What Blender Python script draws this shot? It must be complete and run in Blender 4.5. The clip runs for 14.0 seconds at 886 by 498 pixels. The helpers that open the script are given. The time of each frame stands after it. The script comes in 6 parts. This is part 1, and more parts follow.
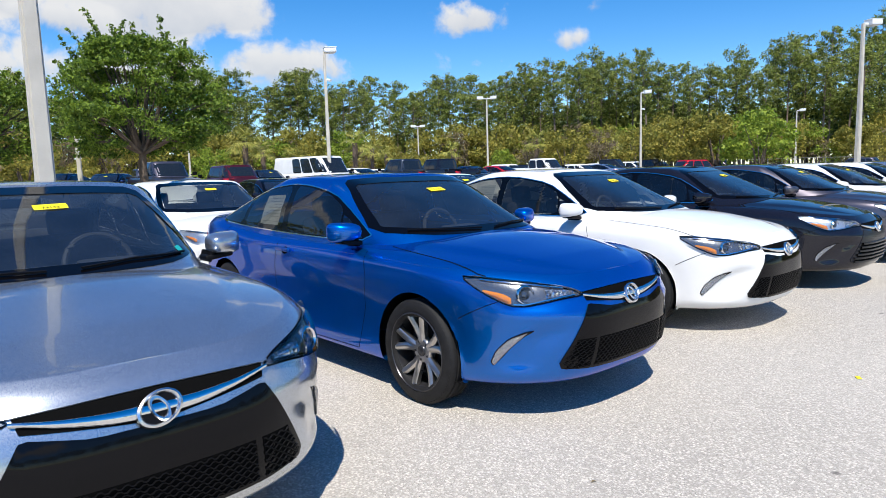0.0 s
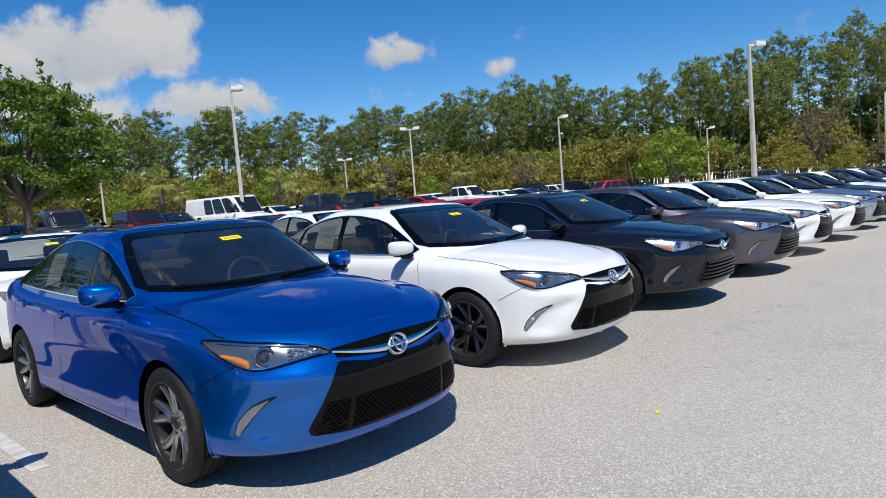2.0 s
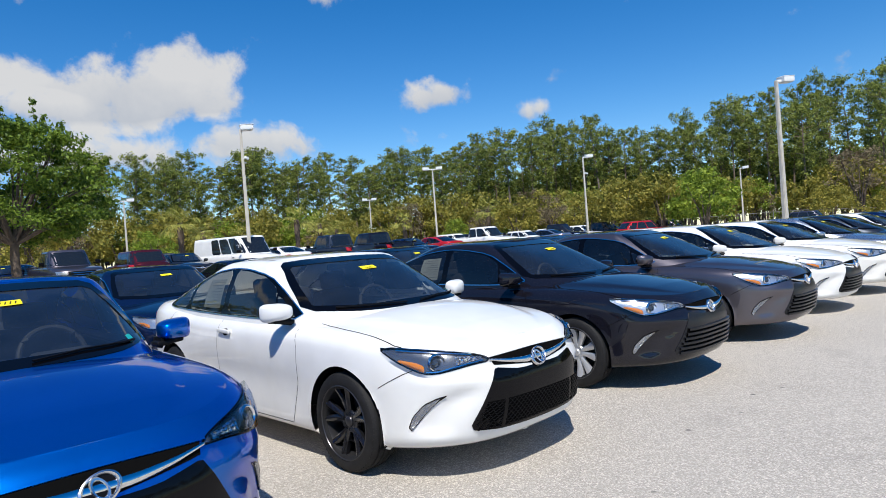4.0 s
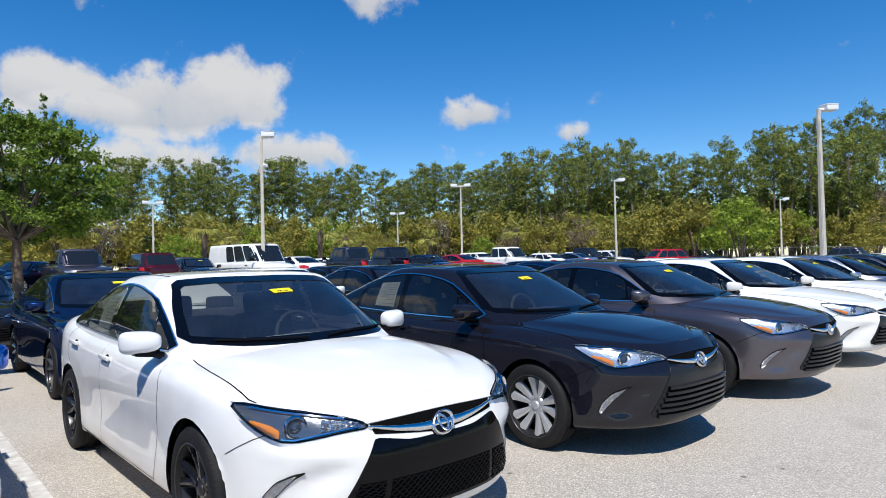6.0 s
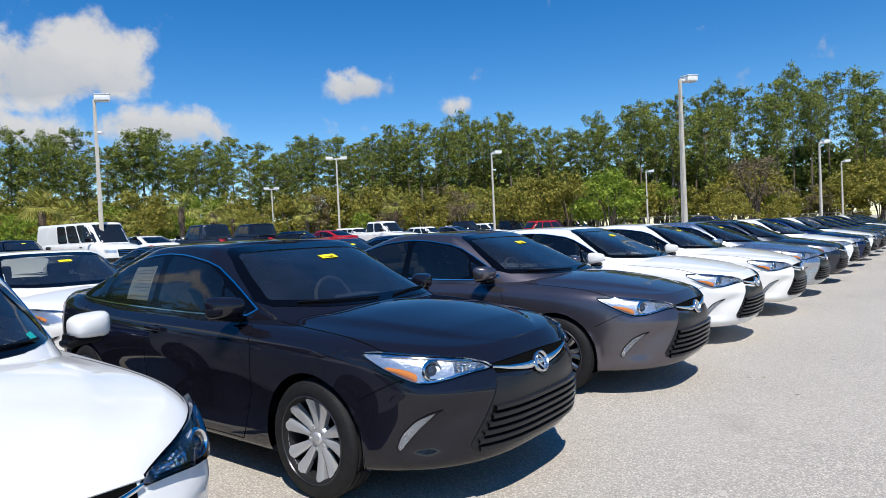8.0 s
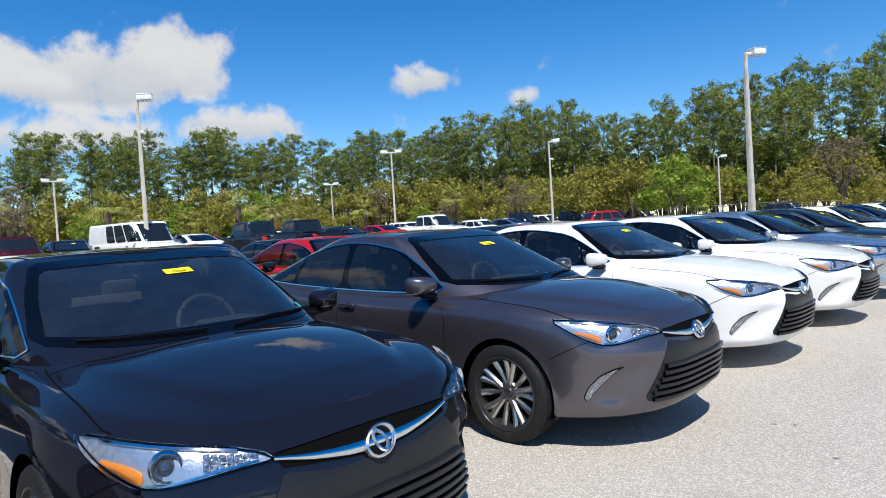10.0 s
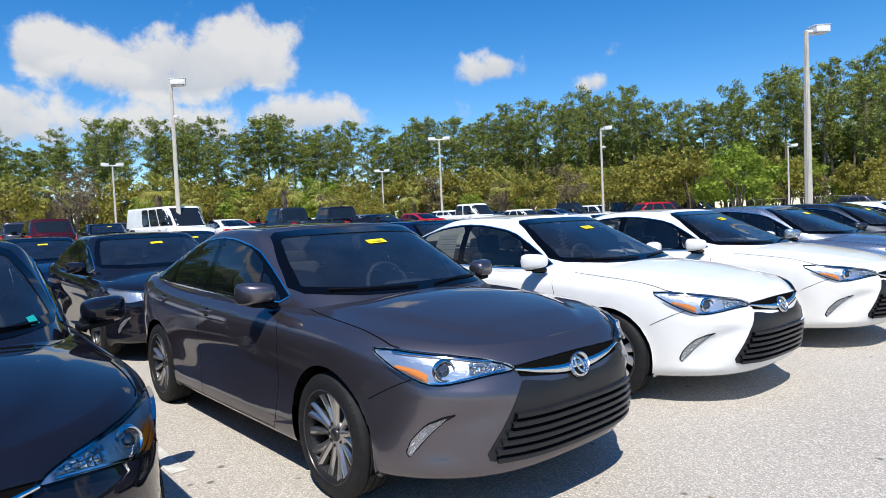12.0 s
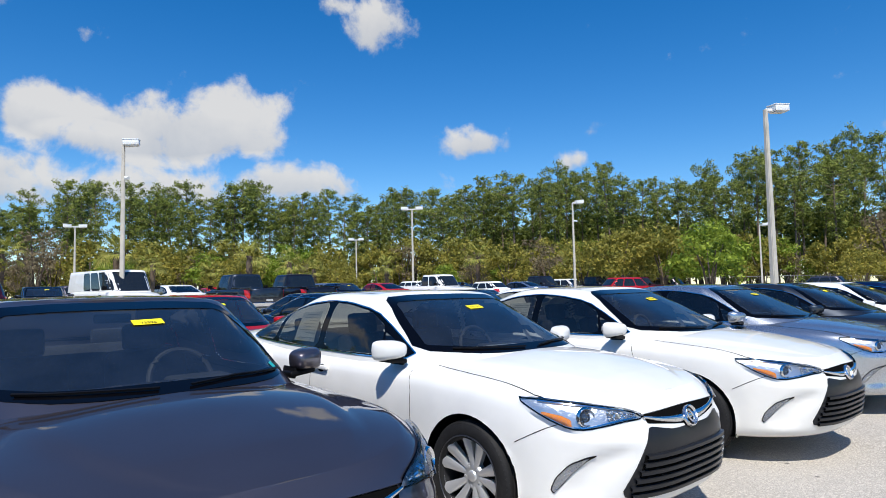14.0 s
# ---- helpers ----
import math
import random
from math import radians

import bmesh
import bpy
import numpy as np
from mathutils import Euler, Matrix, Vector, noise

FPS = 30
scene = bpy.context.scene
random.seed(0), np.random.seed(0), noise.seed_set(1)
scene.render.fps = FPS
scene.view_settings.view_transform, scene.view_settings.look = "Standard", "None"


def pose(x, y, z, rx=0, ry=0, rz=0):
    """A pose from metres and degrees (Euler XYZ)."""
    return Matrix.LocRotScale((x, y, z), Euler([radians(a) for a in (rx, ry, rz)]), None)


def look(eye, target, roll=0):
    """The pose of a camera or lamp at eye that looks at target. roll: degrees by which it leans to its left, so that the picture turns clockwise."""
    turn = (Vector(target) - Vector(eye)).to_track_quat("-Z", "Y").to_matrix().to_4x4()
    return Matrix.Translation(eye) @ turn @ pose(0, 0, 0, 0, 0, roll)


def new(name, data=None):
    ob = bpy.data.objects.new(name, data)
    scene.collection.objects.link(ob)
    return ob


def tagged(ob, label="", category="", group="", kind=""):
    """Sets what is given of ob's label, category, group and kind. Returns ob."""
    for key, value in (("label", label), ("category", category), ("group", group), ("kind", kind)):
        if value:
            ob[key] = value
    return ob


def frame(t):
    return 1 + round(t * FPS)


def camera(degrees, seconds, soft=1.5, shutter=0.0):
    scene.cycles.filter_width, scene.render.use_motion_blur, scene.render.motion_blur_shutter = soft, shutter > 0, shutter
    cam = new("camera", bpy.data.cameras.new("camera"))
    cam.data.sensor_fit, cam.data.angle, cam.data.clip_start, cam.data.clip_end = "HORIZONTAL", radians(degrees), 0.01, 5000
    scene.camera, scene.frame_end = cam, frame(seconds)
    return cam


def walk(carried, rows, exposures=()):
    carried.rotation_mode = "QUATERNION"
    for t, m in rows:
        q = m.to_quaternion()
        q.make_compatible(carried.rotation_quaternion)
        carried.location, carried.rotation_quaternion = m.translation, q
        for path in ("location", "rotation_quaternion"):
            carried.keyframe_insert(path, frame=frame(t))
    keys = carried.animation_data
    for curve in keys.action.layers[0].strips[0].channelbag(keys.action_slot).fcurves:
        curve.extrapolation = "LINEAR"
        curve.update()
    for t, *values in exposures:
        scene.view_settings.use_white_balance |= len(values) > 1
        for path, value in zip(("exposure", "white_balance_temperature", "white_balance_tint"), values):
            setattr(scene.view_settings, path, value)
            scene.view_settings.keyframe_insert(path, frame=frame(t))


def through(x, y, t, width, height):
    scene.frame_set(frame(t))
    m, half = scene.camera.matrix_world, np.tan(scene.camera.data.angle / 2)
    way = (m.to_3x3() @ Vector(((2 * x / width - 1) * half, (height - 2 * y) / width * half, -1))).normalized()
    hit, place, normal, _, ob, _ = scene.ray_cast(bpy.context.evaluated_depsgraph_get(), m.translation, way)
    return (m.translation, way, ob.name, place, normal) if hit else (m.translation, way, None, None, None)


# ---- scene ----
cam = camera(69.5, 14.0, soft=0.85)
PATH = [
    (0, (-0.617, -0.429, 1.43), (0.707, 1.052, 1.2), -1.6),
    (0.5, (-0.492, -0.637, 1.444), (0.865, 0.816, 1.228), 1.8),
    (1, (-0.318, -0.885, 1.458), (1.132, 0.481, 1.276), 0.5),
    (1.5, (0.0, -1.023, 1.471), (1.544, 0.232, 1.275), -3.3),
    (2, (0.368, -0.968, 1.465), (1.83, 0.389, 1.316), -4.6),
    (2.5, (0.812, -0.979, 1.444), (2.245, 0.41, 1.31), -5.5),
    (3, (1.234, -0.947, 1.45), (2.496, 0.59, 1.234), -4.7),
    (3.5, (1.658, -1.009, 1.487), (3.008, 0.467, 1.456), -2.4),
    (3.7, (1.83, -0.955, 1.473), (3.236, 0.468, 1.45), -4.4),
    (5.8, (3.183, -0.71, 1.502), (4.486, 0.806, 1.559), -2.2),
    (6, (3.282, -0.702, 1.5), (4.61, 0.793, 1.54), -1.3),
    (6.5, (3.703, -0.457, 1.523), (5.258, 0.8, 1.574), -2.2),
    (7, (4.083, -0.367, 1.487), (5.774, 0.696, 1.588), -4.6),
    (7.5, (4.487, -0.258, 1.476), (6.115, 0.904, 1.465), -4.1),
    (7.7, (4.658, -0.13, 1.457), (6.259, 1.068, 1.423), -3.3),
    (9.8, (6.408, -0.128, 1.443), (7.85, 1.256, 1.368), -3.7),
    (10, (6.606, -0.135, 1.464), (8.031, 1.267, 1.402), -3.5),
    (10.5, (7.001, -0.186, 1.437), (8.376, 1.264, 1.358), -3.7),
    (11, (7.438, -0.231, 1.448), (8.809, 1.218, 1.304), -3.6),
    (11.5, (7.851, -0.374, 1.477), (9.183, 1.114, 1.366), -1.7),
    (12, (8.251, -0.363, 1.446), (9.534, 1.169, 1.357), -2.5),
    (12.5, (8.678, -0.373, 1.455), (10.072, 1.061, 1.439), -3.2),
    (13, (9.083, -0.407, 1.483), (10.393, 1.103, 1.548), -1.8),
    (13.5, (9.423, -0.29, 1.467), (10.694, 1.251, 1.552), -1.6),
    (14, (9.736, -0.183, 1.457), (11.064, 1.306, 1.586), -1.2),
]
walk(cam, [(t, look(eye, target, roll)) for t, eye, target, roll in PATH], [(0, 0.52), (0.5, 0.42), (1, 0.22), (1.5, 0.1), (2, 0.08), (3, 0.16), (3.5, 0.26), (5.8, 0.28), (7.5, 0.22), (10, 0.37), (11, 0.44), (12, 0.42), (13, 0.3), (14, 0.32)])

# ---- light ----
SUN = Vector((-0.45, -0.47, 1.02)).normalized()
sun_data = bpy.data.lights.new("sun", "SUN")
sun_data.energy, sun_data.angle, sun_data.color = 4.35, radians(0.53), (1.0, 0.955, 0.88)
sun_lamp = new("sun", sun_data)
sun_lamp.matrix_world = look((0, 0, 60), Vector((0, 0, 60)) - SUN * 10)


def make_world():
    """Clear blue sky with small fair-weather clouds low over the trees."""
    w = bpy.data.worlds.new("sky")
    scene.world = w
    w.use_nodes = True
    nt = w.node_tree
    nt.nodes.clear()

    def nd(kind, **kw):
        n = nt.nodes.new(kind)
        for i, v in kw.pop("inp", {}).items():
            if isinstance(v, bpy.types.NodeSocket):
                nt.links.new(v, n.inputs[i])
            else:
                n.inputs[i].default_value = v
        return n

    def mth(op, a, b=0.0, c=0.0):
        n = nd("ShaderNodeMath", inp={0: a, 1: b, 2: c})
        n.operation = op
        return n.outputs[0]

    sky = nd("ShaderNodeTexSky")
    sky.sky_type, sky.sun_disc = "NISHITA", False
    sky.sun_elevation, sky.sun_rotation = math.asin(SUN.z), math.atan2(SUN.x, SUN.y) % (2 * math.pi)
    sky.air_density, sky.dust_density, sky.ozone_density = 0.9, 0.05, 3.0
    hue = nd("ShaderNodeHueSaturation", inp={"Hue": 0.504, "Saturation": 1.40, "Value": 1.0, "Color": sky.outputs[0]})
    co = nd("ShaderNodeTexCoord").outputs["Generated"]
    big = nd("ShaderNodeTexNoise", inp={"Vector": co, "Scale": 11.0, "Detail": 10.0, "Roughness": 0.58, "Distortion": 0.15})
    # direction, half width, half height, weight of each cloud
    clouds = [((0.33, 0.914, 0.235), 0.17, 0.075, 1.0), ((0.40, 0.89, 0.27), 0.08, 0.055, 0.9), ((0.21, 0.95, 0.215), 0.09, 0.03, 0.7),
              ((0.45, 0.87, 0.165), 0.17, 0.045, 0.9), ((0.28, 0.94, 0.15), 0.2, 0.045, 0.8), ((0.144, 0.964, 0.235), 0.06, 0.06, 1.0), ((0.08, 0.98, 0.165), 0.12, 0.06, 0.95),
              ((0.693, 0.684, 0.225), 0.075, 0.036, 0.95), ((0.70, 0.69, 0.165), 0.075, 0.03, 0.55), ((0.792, 0.579, 0.194), 0.045, 0.02, 0.5),
              ((0.546, 0.74, 0.393), 0.07, 0.06, 0.8), ((0.49, 0.78, 0.42), 0.11, 0.03, 0.6), ((0.10, 0.92, 0.37), 0.12, 0.05, 0.55), ((0.933, 0.241, 0.268), 0.035, 0.02, 0.35),
              ((-0.5, 0.8, 0.3), 0.3, 0.09, 0.9), ((-0.9, 0.2, 0.35), 0.3, 0.1, 0.8), ((-0.2, -0.7, 0.2), 0.3, 0.07, 0.8), ((0.8, -0.5, 0.3), 0.3, 0.1, 0.8)]
    total, shade = None, None
    for c, a, b, wgt in clouds:
        c = Vector(c).normalized()
        right = Vector((c.y, -c.x, 0)).normalized()
        up = right.cross(c)
        dots = []
        for axis, size in ((right, a), (up, b)):
            v = nd("ShaderNodeVectorMath", inp={0: co, 1: axis})
            v.operation = "DOT_PRODUCT"
            dots.append(mth("DIVIDE", v.outputs["Value"], size))
        front = nd("ShaderNodeVectorMath", inp={0: co, 1: c})
        front.operation = "DOT_PRODUCT"
        rad = mth("SQRT", mth("ADD", mth("MULTIPLY", dots[0], dots[0]), mth("MULTIPLY", dots[1], dots[1])))
        blob = mth("MULTIPLY", mth("SUBTRACT", 1.25, rad), mth("GREATER_THAN", front.outputs["Value"], 0.0))
        blob = mth("MULTIPLY", mth("MAXIMUM", blob, -1.0), wgt)
        under = mth("MULTIPLY", mth("MINIMUM", mth("MAXIMUM", mth("MULTIPLY", blob, 2.5), 0.0), 1.0), mth("MULTIPLY_ADD", dots[1], 0.5, 0.5))
        total = blob if total is None else mth("MAXIMUM", total, blob)
        shade = under if shade is None else mth("MAXIMUM", shade, under)
    rough = mth("MULTIPLY_ADD", big.outputs[0], 2.6, -1.48)
    mask = nd("ShaderNodeMapRange", inp={"Value": mth("ADD", total, rough), "From Min": 0.22, "From Max": 0.66})
    mask.interpolation_type = "SMOOTHSTEP"
    gray = nd("ShaderNodeMapRange", inp={"Value": mth("MULTIPLY_ADD", big.outputs[0], 0.8, mth("MULTIPLY", shade, 0.9)), "From Min": 0.35, "From Max": 1.05})
    tone = nd("ShaderNodeMix", inp={0: gray.outputs[0], 6: (0.56, 0.62, 0.72, 1), 7: (1.0, 0.99, 0.97, 1)})
    tone.data_type = "RGBA"
    nt.links.new(gray.outputs[0], tone.inputs[0])
    tone.inputs[6].default_value, tone.inputs[7].default_value = (0.56, 0.62, 0.72, 1), (1.0, 0.99, 0.97, 1)
    b1 = nd("ShaderNodeBackground", inp={"Color": hue.outputs[0], "Strength": 0.119})
    b2 = nd("ShaderNodeBackground", inp={"Color": tone.outputs[2], "Strength": 0.60})
    mixed = nd("ShaderNodeMixShader", inp={0: mth("MULTIPLY", mask.outputs[0], 0.93), 1: b1.outputs[0], 2: b2.outputs[0]})
    out = nd("ShaderNodeOutputWorld")
    nt.links.new(mixed.outputs[0], out.inputs[0])


make_world()

# ---- materials ----
def material(name, color=(0.5, 0.5, 0.5), rough=0.5, metal=0.0, coat=0.0, spec=0.5, var=0.0, var_scale=8.0, bump=0.0, bump_scale=60.0, color2=None, coat_rough=0.03, island=False):
    """A surface with colour drifting at two scales and a fine relief."""
    m = bpy.data.materials.new(name)
    m.use_nodes = True
    nt = m.node_tree
    p = nt.nodes["Principled BSDF"]
    p.inputs["Base Color"].default_value = (*color, 1)
    p.inputs["Roughness"].default_value, p.inputs["Metallic"].default_value = rough, metal
    p.inputs["Coat Weight"].default_value, p.inputs["Coat Roughness"].default_value = coat, coat_rough
    p.inputs["Specular IOR Level"].default_value, p.inputs["Coat IOR"].default_value = spec, 1.52
    co = nt.nodes.new("ShaderNodeTexCoord").outputs["Object"]
    if var or color2:
        n1 = nt.nodes.new("ShaderNodeTexNoise")
        n1.inputs["Scale"].default_value, n1.inputs["Detail"].default_value = var_scale, 6.0
        nt.links.new(co, n1.inputs["Vector"])
        ramp = nt.nodes.new("ShaderNodeMapRange")
        ramp.inputs["From Min"].default_value, ramp.inputs["From Max"].default_value = 0.3, 0.7
        src = n1.outputs[0]
        if island:
            g = nt.nodes.new("ShaderNodeNewGeometry")
            add = nt.nodes.new("ShaderNodeMath")
            add.operation = "MULTIPLY_ADD"
            nt.links.new(g.outputs["Random Per Island"], add.inputs[0])
            add.inputs[1].default_value = 0.5
            half = nt.nodes.new("ShaderNodeMath")
            half.operation = "MULTIPLY"
            nt.links.new(n1.outputs[0], half.inputs[0])
            half.inputs[1].default_value = 0.5
            nt.links.new(half.outputs[0], add.inputs[2])
            src = add.outputs[0]
        nt.links.new(src, ramp.inputs["Value"])
        mix = nt.nodes.new("ShaderNodeMix")
        mix.data_type = "RGBA"
        c2 = color2 or tuple(min(1, c * (1 + var)) for c in color)
        c1 = color if color2 else tuple(c * (1 - var) for c in color)
        mix.inputs[6].default_value, mix.inputs[7].default_value = (*c1, 1), (*c2, 1)
        nt.links.new(ramp.outputs[0], mix.inputs[0])
        nt.links.new(mix.outputs[2], p.inputs["Base Color"])
    if bump:
        n2 = nt.nodes.new("ShaderNodeTexNoise")
        n2.inputs["Scale"].default_value, n2.inputs["Detail"].default_value = bump_scale, 4.0
        nt.links.new(co, n2.inputs["Vector"])
        b = nt.nodes.new("ShaderNodeBump")
        b.inputs["Strength"].default_value, b.inputs["Distance"].default_value = bump, 0.01
        nt.links.new(n2.outputs[0], b.inputs["Height"])
        nt.links.new(b.outputs[0], p.inputs["Normal"])
    return m


def paint(name, color, metal=0.0, rough=0.35, flake=0.0):
    """Car paint under clear lacquer, with fine metal flake and a slightly dusty tone."""
    m = material(name, color, rough, metal, coat=1.0, spec=0.0, var=0.05, var_scale=3.0, coat_rough=0.02)
    m.node_tree.nodes["Principled BSDF"].inputs["Coat IOR"].default_value = 1.5
    m.node_tree.nodes["Principled BSDF"].inputs["Specular Tint"].default_value = (*(min(1, c * 1.6) for c in color), 1)
    if flake:
        nt = m.node_tree
        p = nt.nodes["Principled BSDF"]
        co = nt.nodes.new("ShaderNodeTexCoord").outputs["Object"]
        v = nt.nodes.new("ShaderNodeTexVoronoi")
        v.inputs["Scale"].default_value = 900.0
        nt.links.new(co, v.inputs["Vector"])
        r = nt.nodes.new("ShaderNodeMapRange")
        r.inputs["To Min"].default_value, r.inputs["To Max"].default_value = rough - flake, rough + flake
        nt.links.new(v.outputs["Color"], r.inputs["Value"])
        nt.links.new(r.outputs[0], p.inputs["Roughness"])
    return m


def glass(name, tint, gloss_ior=1.5, sky_haze=0.0):
    """A tinted pane: light passes darkened, and the sky mirrors in it towards grazing angles."""
    m = bpy.data.materials.new(name)
    m.use_nodes = True
    nt = m.node_tree
    nt.nodes.clear()
    t = nt.nodes.new("ShaderNodeBsdfTransparent")
    t.inputs[0].default_value = (*tint, 1)
    g = nt.nodes.new("ShaderNodeBsdfGlossy")
    g.inputs["Roughness"].default_value = 0.01
    f = nt.nodes.new("ShaderNodeFresnel")
    f.inputs[0].default_value = gloss_ior
    mx = nt.nodes.new("ShaderNodeMixShader")
    o = nt.nodes.new("ShaderNodeOutputMaterial")
    # bluish diffuse film paints the hazy sheen of mirrored sky into the pane
    film = nt.nodes.new("ShaderNodeMixShader")
    film.inputs[0].default_value = sky_haze
    d = nt.nodes.new("ShaderNodeBsdfDiffuse")
    d.inputs[0].default_value = (0.26, 0.34, 0.50, 1)
    if sky_haze:
        co = nt.nodes.new("ShaderNodeTexCoord").outputs["Object"]
        n = nt.nodes.new("ShaderNodeTexNoise")
        n.inputs["Scale"].default_value, n.inputs["Detail"].default_value = 5.0, 6.0
        nt.links.new(co, n.inputs["Vector"])
        r = nt.nodes.new("ShaderNodeMapRange")
        r.inputs["From Min"].default_value, r.inputs["From Max"].default_value = 0.3, 0.7
        r.inputs["To Min"].default_value, r.inputs["To Max"].default_value = sky_haze * 0.7, sky_haze * 1.3
        nt.links.new(n.outputs[0], r.inputs["Value"])
        nt.links.new(r.outputs[0], film.inputs[0])
    nt.links.new(f.outputs[0], mx.inputs[0])
    nt.links.new(t.outputs[0], film.inputs[1])
    nt.links.new(d.outputs[0], film.inputs[2])
    nt.links.new(film.outputs[0], mx.inputs[1])
    nt.links.new(g.outputs[0], mx.inputs[2])
    nt.links.new(mx.outputs[0], o.inputs[0])
    return m


def leaf(name, c1, c2, scale=0.3, through=0.4):
    """Foliage that lets some light through, its tone different from sprig to sprig."""
    m = material(name, c1, 0.55, color2=c2, var_scale=scale, island=True, spec=0.3)
    nt = m.node_tree
    p = nt.nodes["Principled BSDF"]
    tr = nt.nodes.new("ShaderNodeBsdfTranslucent")
    src = p.inputs["Base Color"].links[0].from_socket
    nt.links.new(src, tr.inputs[0])
    mx = nt.nodes.new("ShaderNodeMixShader")
    mx.inputs[0].default_value = through
    nt.links.new(p.outputs[0], mx.inputs[1])
    nt.links.new(tr.outputs[0], mx.inputs[2])
    nt.links.new(mx.outputs[0], nt.nodes["Material Output"].inputs[0])
    return m


def lot_surface():
    """Sun-bleached asphalt: pale stones in a grey binder, stains and darker spots."""
    m = bpy.data.materials.new("bleached_asphalt")
    m.use_nodes = True
    nt = m.node_tree
    p = nt.nodes["Principled BSDF"]
    p.inputs["Roughness"].default_value = 0.9
    co = nt.nodes.new("ShaderNodeTexCoord").outputs["Object"]

    def noise_tex(scale, detail=5.0):
        n = nt.nodes.new("ShaderNodeTexNoise")
        n.inputs["Scale"].default_value, n.inputs["Detail"].default_value = scale, detail
        nt.links.new(co, n.inputs["Vector"])
        return n.outputs[0]

    def rng(v, a, b, c=0.0, d=1.0):
        r = nt.nodes.new("ShaderNodeMapRange")
        for k, x in (("From Min", a), ("From Max", b), ("To Min", c), ("To Max", d)):
            r.inputs[k].default_value = x
        nt.links.new(v, r.inputs["Value"])
        return r.outputs[0]

    def mix(fac, a, b):
        x = nt.nodes.new("ShaderNodeMix")
        x.data_type = "RGBA"
        nt.links.new(fac, x.inputs[0])
        for i, c in ((6, a), (7, b)):
            if isinstance(c, tuple):
                x.inputs[i].default_value = (*c, 1)
            else:
                nt.links.new(c, x.inputs[i])
        return x.outputs[2]

    vor = nt.nodes.new("ShaderNodeTexVoronoi")
    vor.inputs["Scale"].default_value = 85.0
    nt.links.new(co, vor.inputs["Vector"])
    stones = mix(vor.outputs["Color"], (0.24, 0.217, 0.187), (0.79, 0.73, 0.635))
    gaps = mix(rng(vor.outputs["Distance"], 0.35, 0.75), stones, (0.36, 0.328, 0.285))
    wash = mix(rng(noise_tex(0.35), 0.35, 0.7, 0.0, 0.35), gaps, (0.60, 0.552, 0.475))
    fine = mix(rng(noise_tex(260.0, 3.0), 0.56, 0.68), wash, (0.10, 0.092, 0.085))
    blot = mix(rng(noise_tex(1.3, 8.0), 0.60, 0.78, 0.0, 0.35), fine, (0.22, 0.2, 0.18))
    spots = nt.nodes.new("ShaderNodeTexVoronoi")
    spots.inputs["Scale"].default_value = 2.2
    nt.links.new(co, spots.inputs["Vector"])
    drip = mix(rng(spots.outputs["Distance"], 0.06, 0.035, 0.0, 0.75), blot, (0.07, 0.065, 0.06))
    nt.links.new(drip, p.inputs["Base Color"])
    b = nt.nodes.new("ShaderNodeBump")
    b.inputs["Strength"].default_value, b.inputs["Distance"].default_value = 0.55, 0.006
    nt.links.new(vor.outputs["Distance"], b.inputs["Height"])
    nt.links.new(b.outputs[0], p.inputs["Normal"])
    return m


M_LOT = lot_surface()
PAINTS = {
    "silver": paint("silver_paint", (0.50, 0.53, 0.57), 0.9, 0.26, 0.06),
    "blue": paint("blue_paint", (0.0005, 0.13, 0.53), 0.88, 0.34, 0.08),
    "white": paint("white_paint", (0.75, 0.75, 0.735), 0.0, 0.4),
    "pearl": paint("pearl_paint", (0.74, 0.73, 0.695), 0.0, 0.38),
    "black": paint("black_paint", (0.008, 0.008, 0.013), 0.0, 0.3),
    "gray": paint("gray_paint", (0.128, 0.117, 0.136), 0.85, 0.36, 0.09),
    "dark": paint("charcoal_paint", (0.045, 0.052, 0.065), 0.8, 0.34, 0.05),
    "navy": paint("navy_paint", (0.008, 0.020, 0.075), 0.7, 0.32, 0.04),
    "red": paint("red_paint", (0.42, 0.012, 0.016), 0.2, 0.34),
    "maroon": paint("maroon_paint", (0.06, 0.008, 0.012), 0.3, 0.34),
}
M_GLASS = glass("windscreen_glass", (0.40, 0.46, 0.49), 1.75, 0.038)
M_TINT = glass("tinted_glass", (0.19, 0.21, 0.21), 1.65, 0.012)
M_LENS = glass("lamp_lens", (0.92, 0.94, 0.96), 1.45)
M_BLACKGLOSS = material("gloss_black_plastic", (0.002, 0.002, 0.003), 0.08, spec=0.22)
M_BLACK = material("black_plastic", (0.005, 0.005, 0.006), 0.42, spec=0.1, bump=0.05, bump_scale=400)
M_GRILLE = material("dark_grey_plastic", (0.014, 0.015, 0.018), 0.3, var=0.1, spec=0.3)
M_CHROME = material("chrome", (0.78, 0.79, 0.81), 0.07, 1.0)
M_REFLECT = material("lamp_reflector", (0.70, 0.71, 0.72), 0.28, 0.88, bump=0.35, bump_scale=45)
M_FACET = material("faceted_mirror", (0.80, 0.81, 0.83), 0.12, 0.95)
M_BADGE = material("satin_chrome", (0.72, 0.72, 0.73), 0.24, 1.0)
M_LAMPDARK = material("lamp_dark_bezel", (0.21, 0.215, 0.225), 0.22, 0.75, bump=0.12, bump_scale=38)
M_AMBER = material("amber_reflector", (0.85, 0.27, 0.015), 0.16, coat=0.8)
M_REDLAMP = material("red_tail_lens", (0.45, 0.012, 0.012), 0.15, coat=0.9)
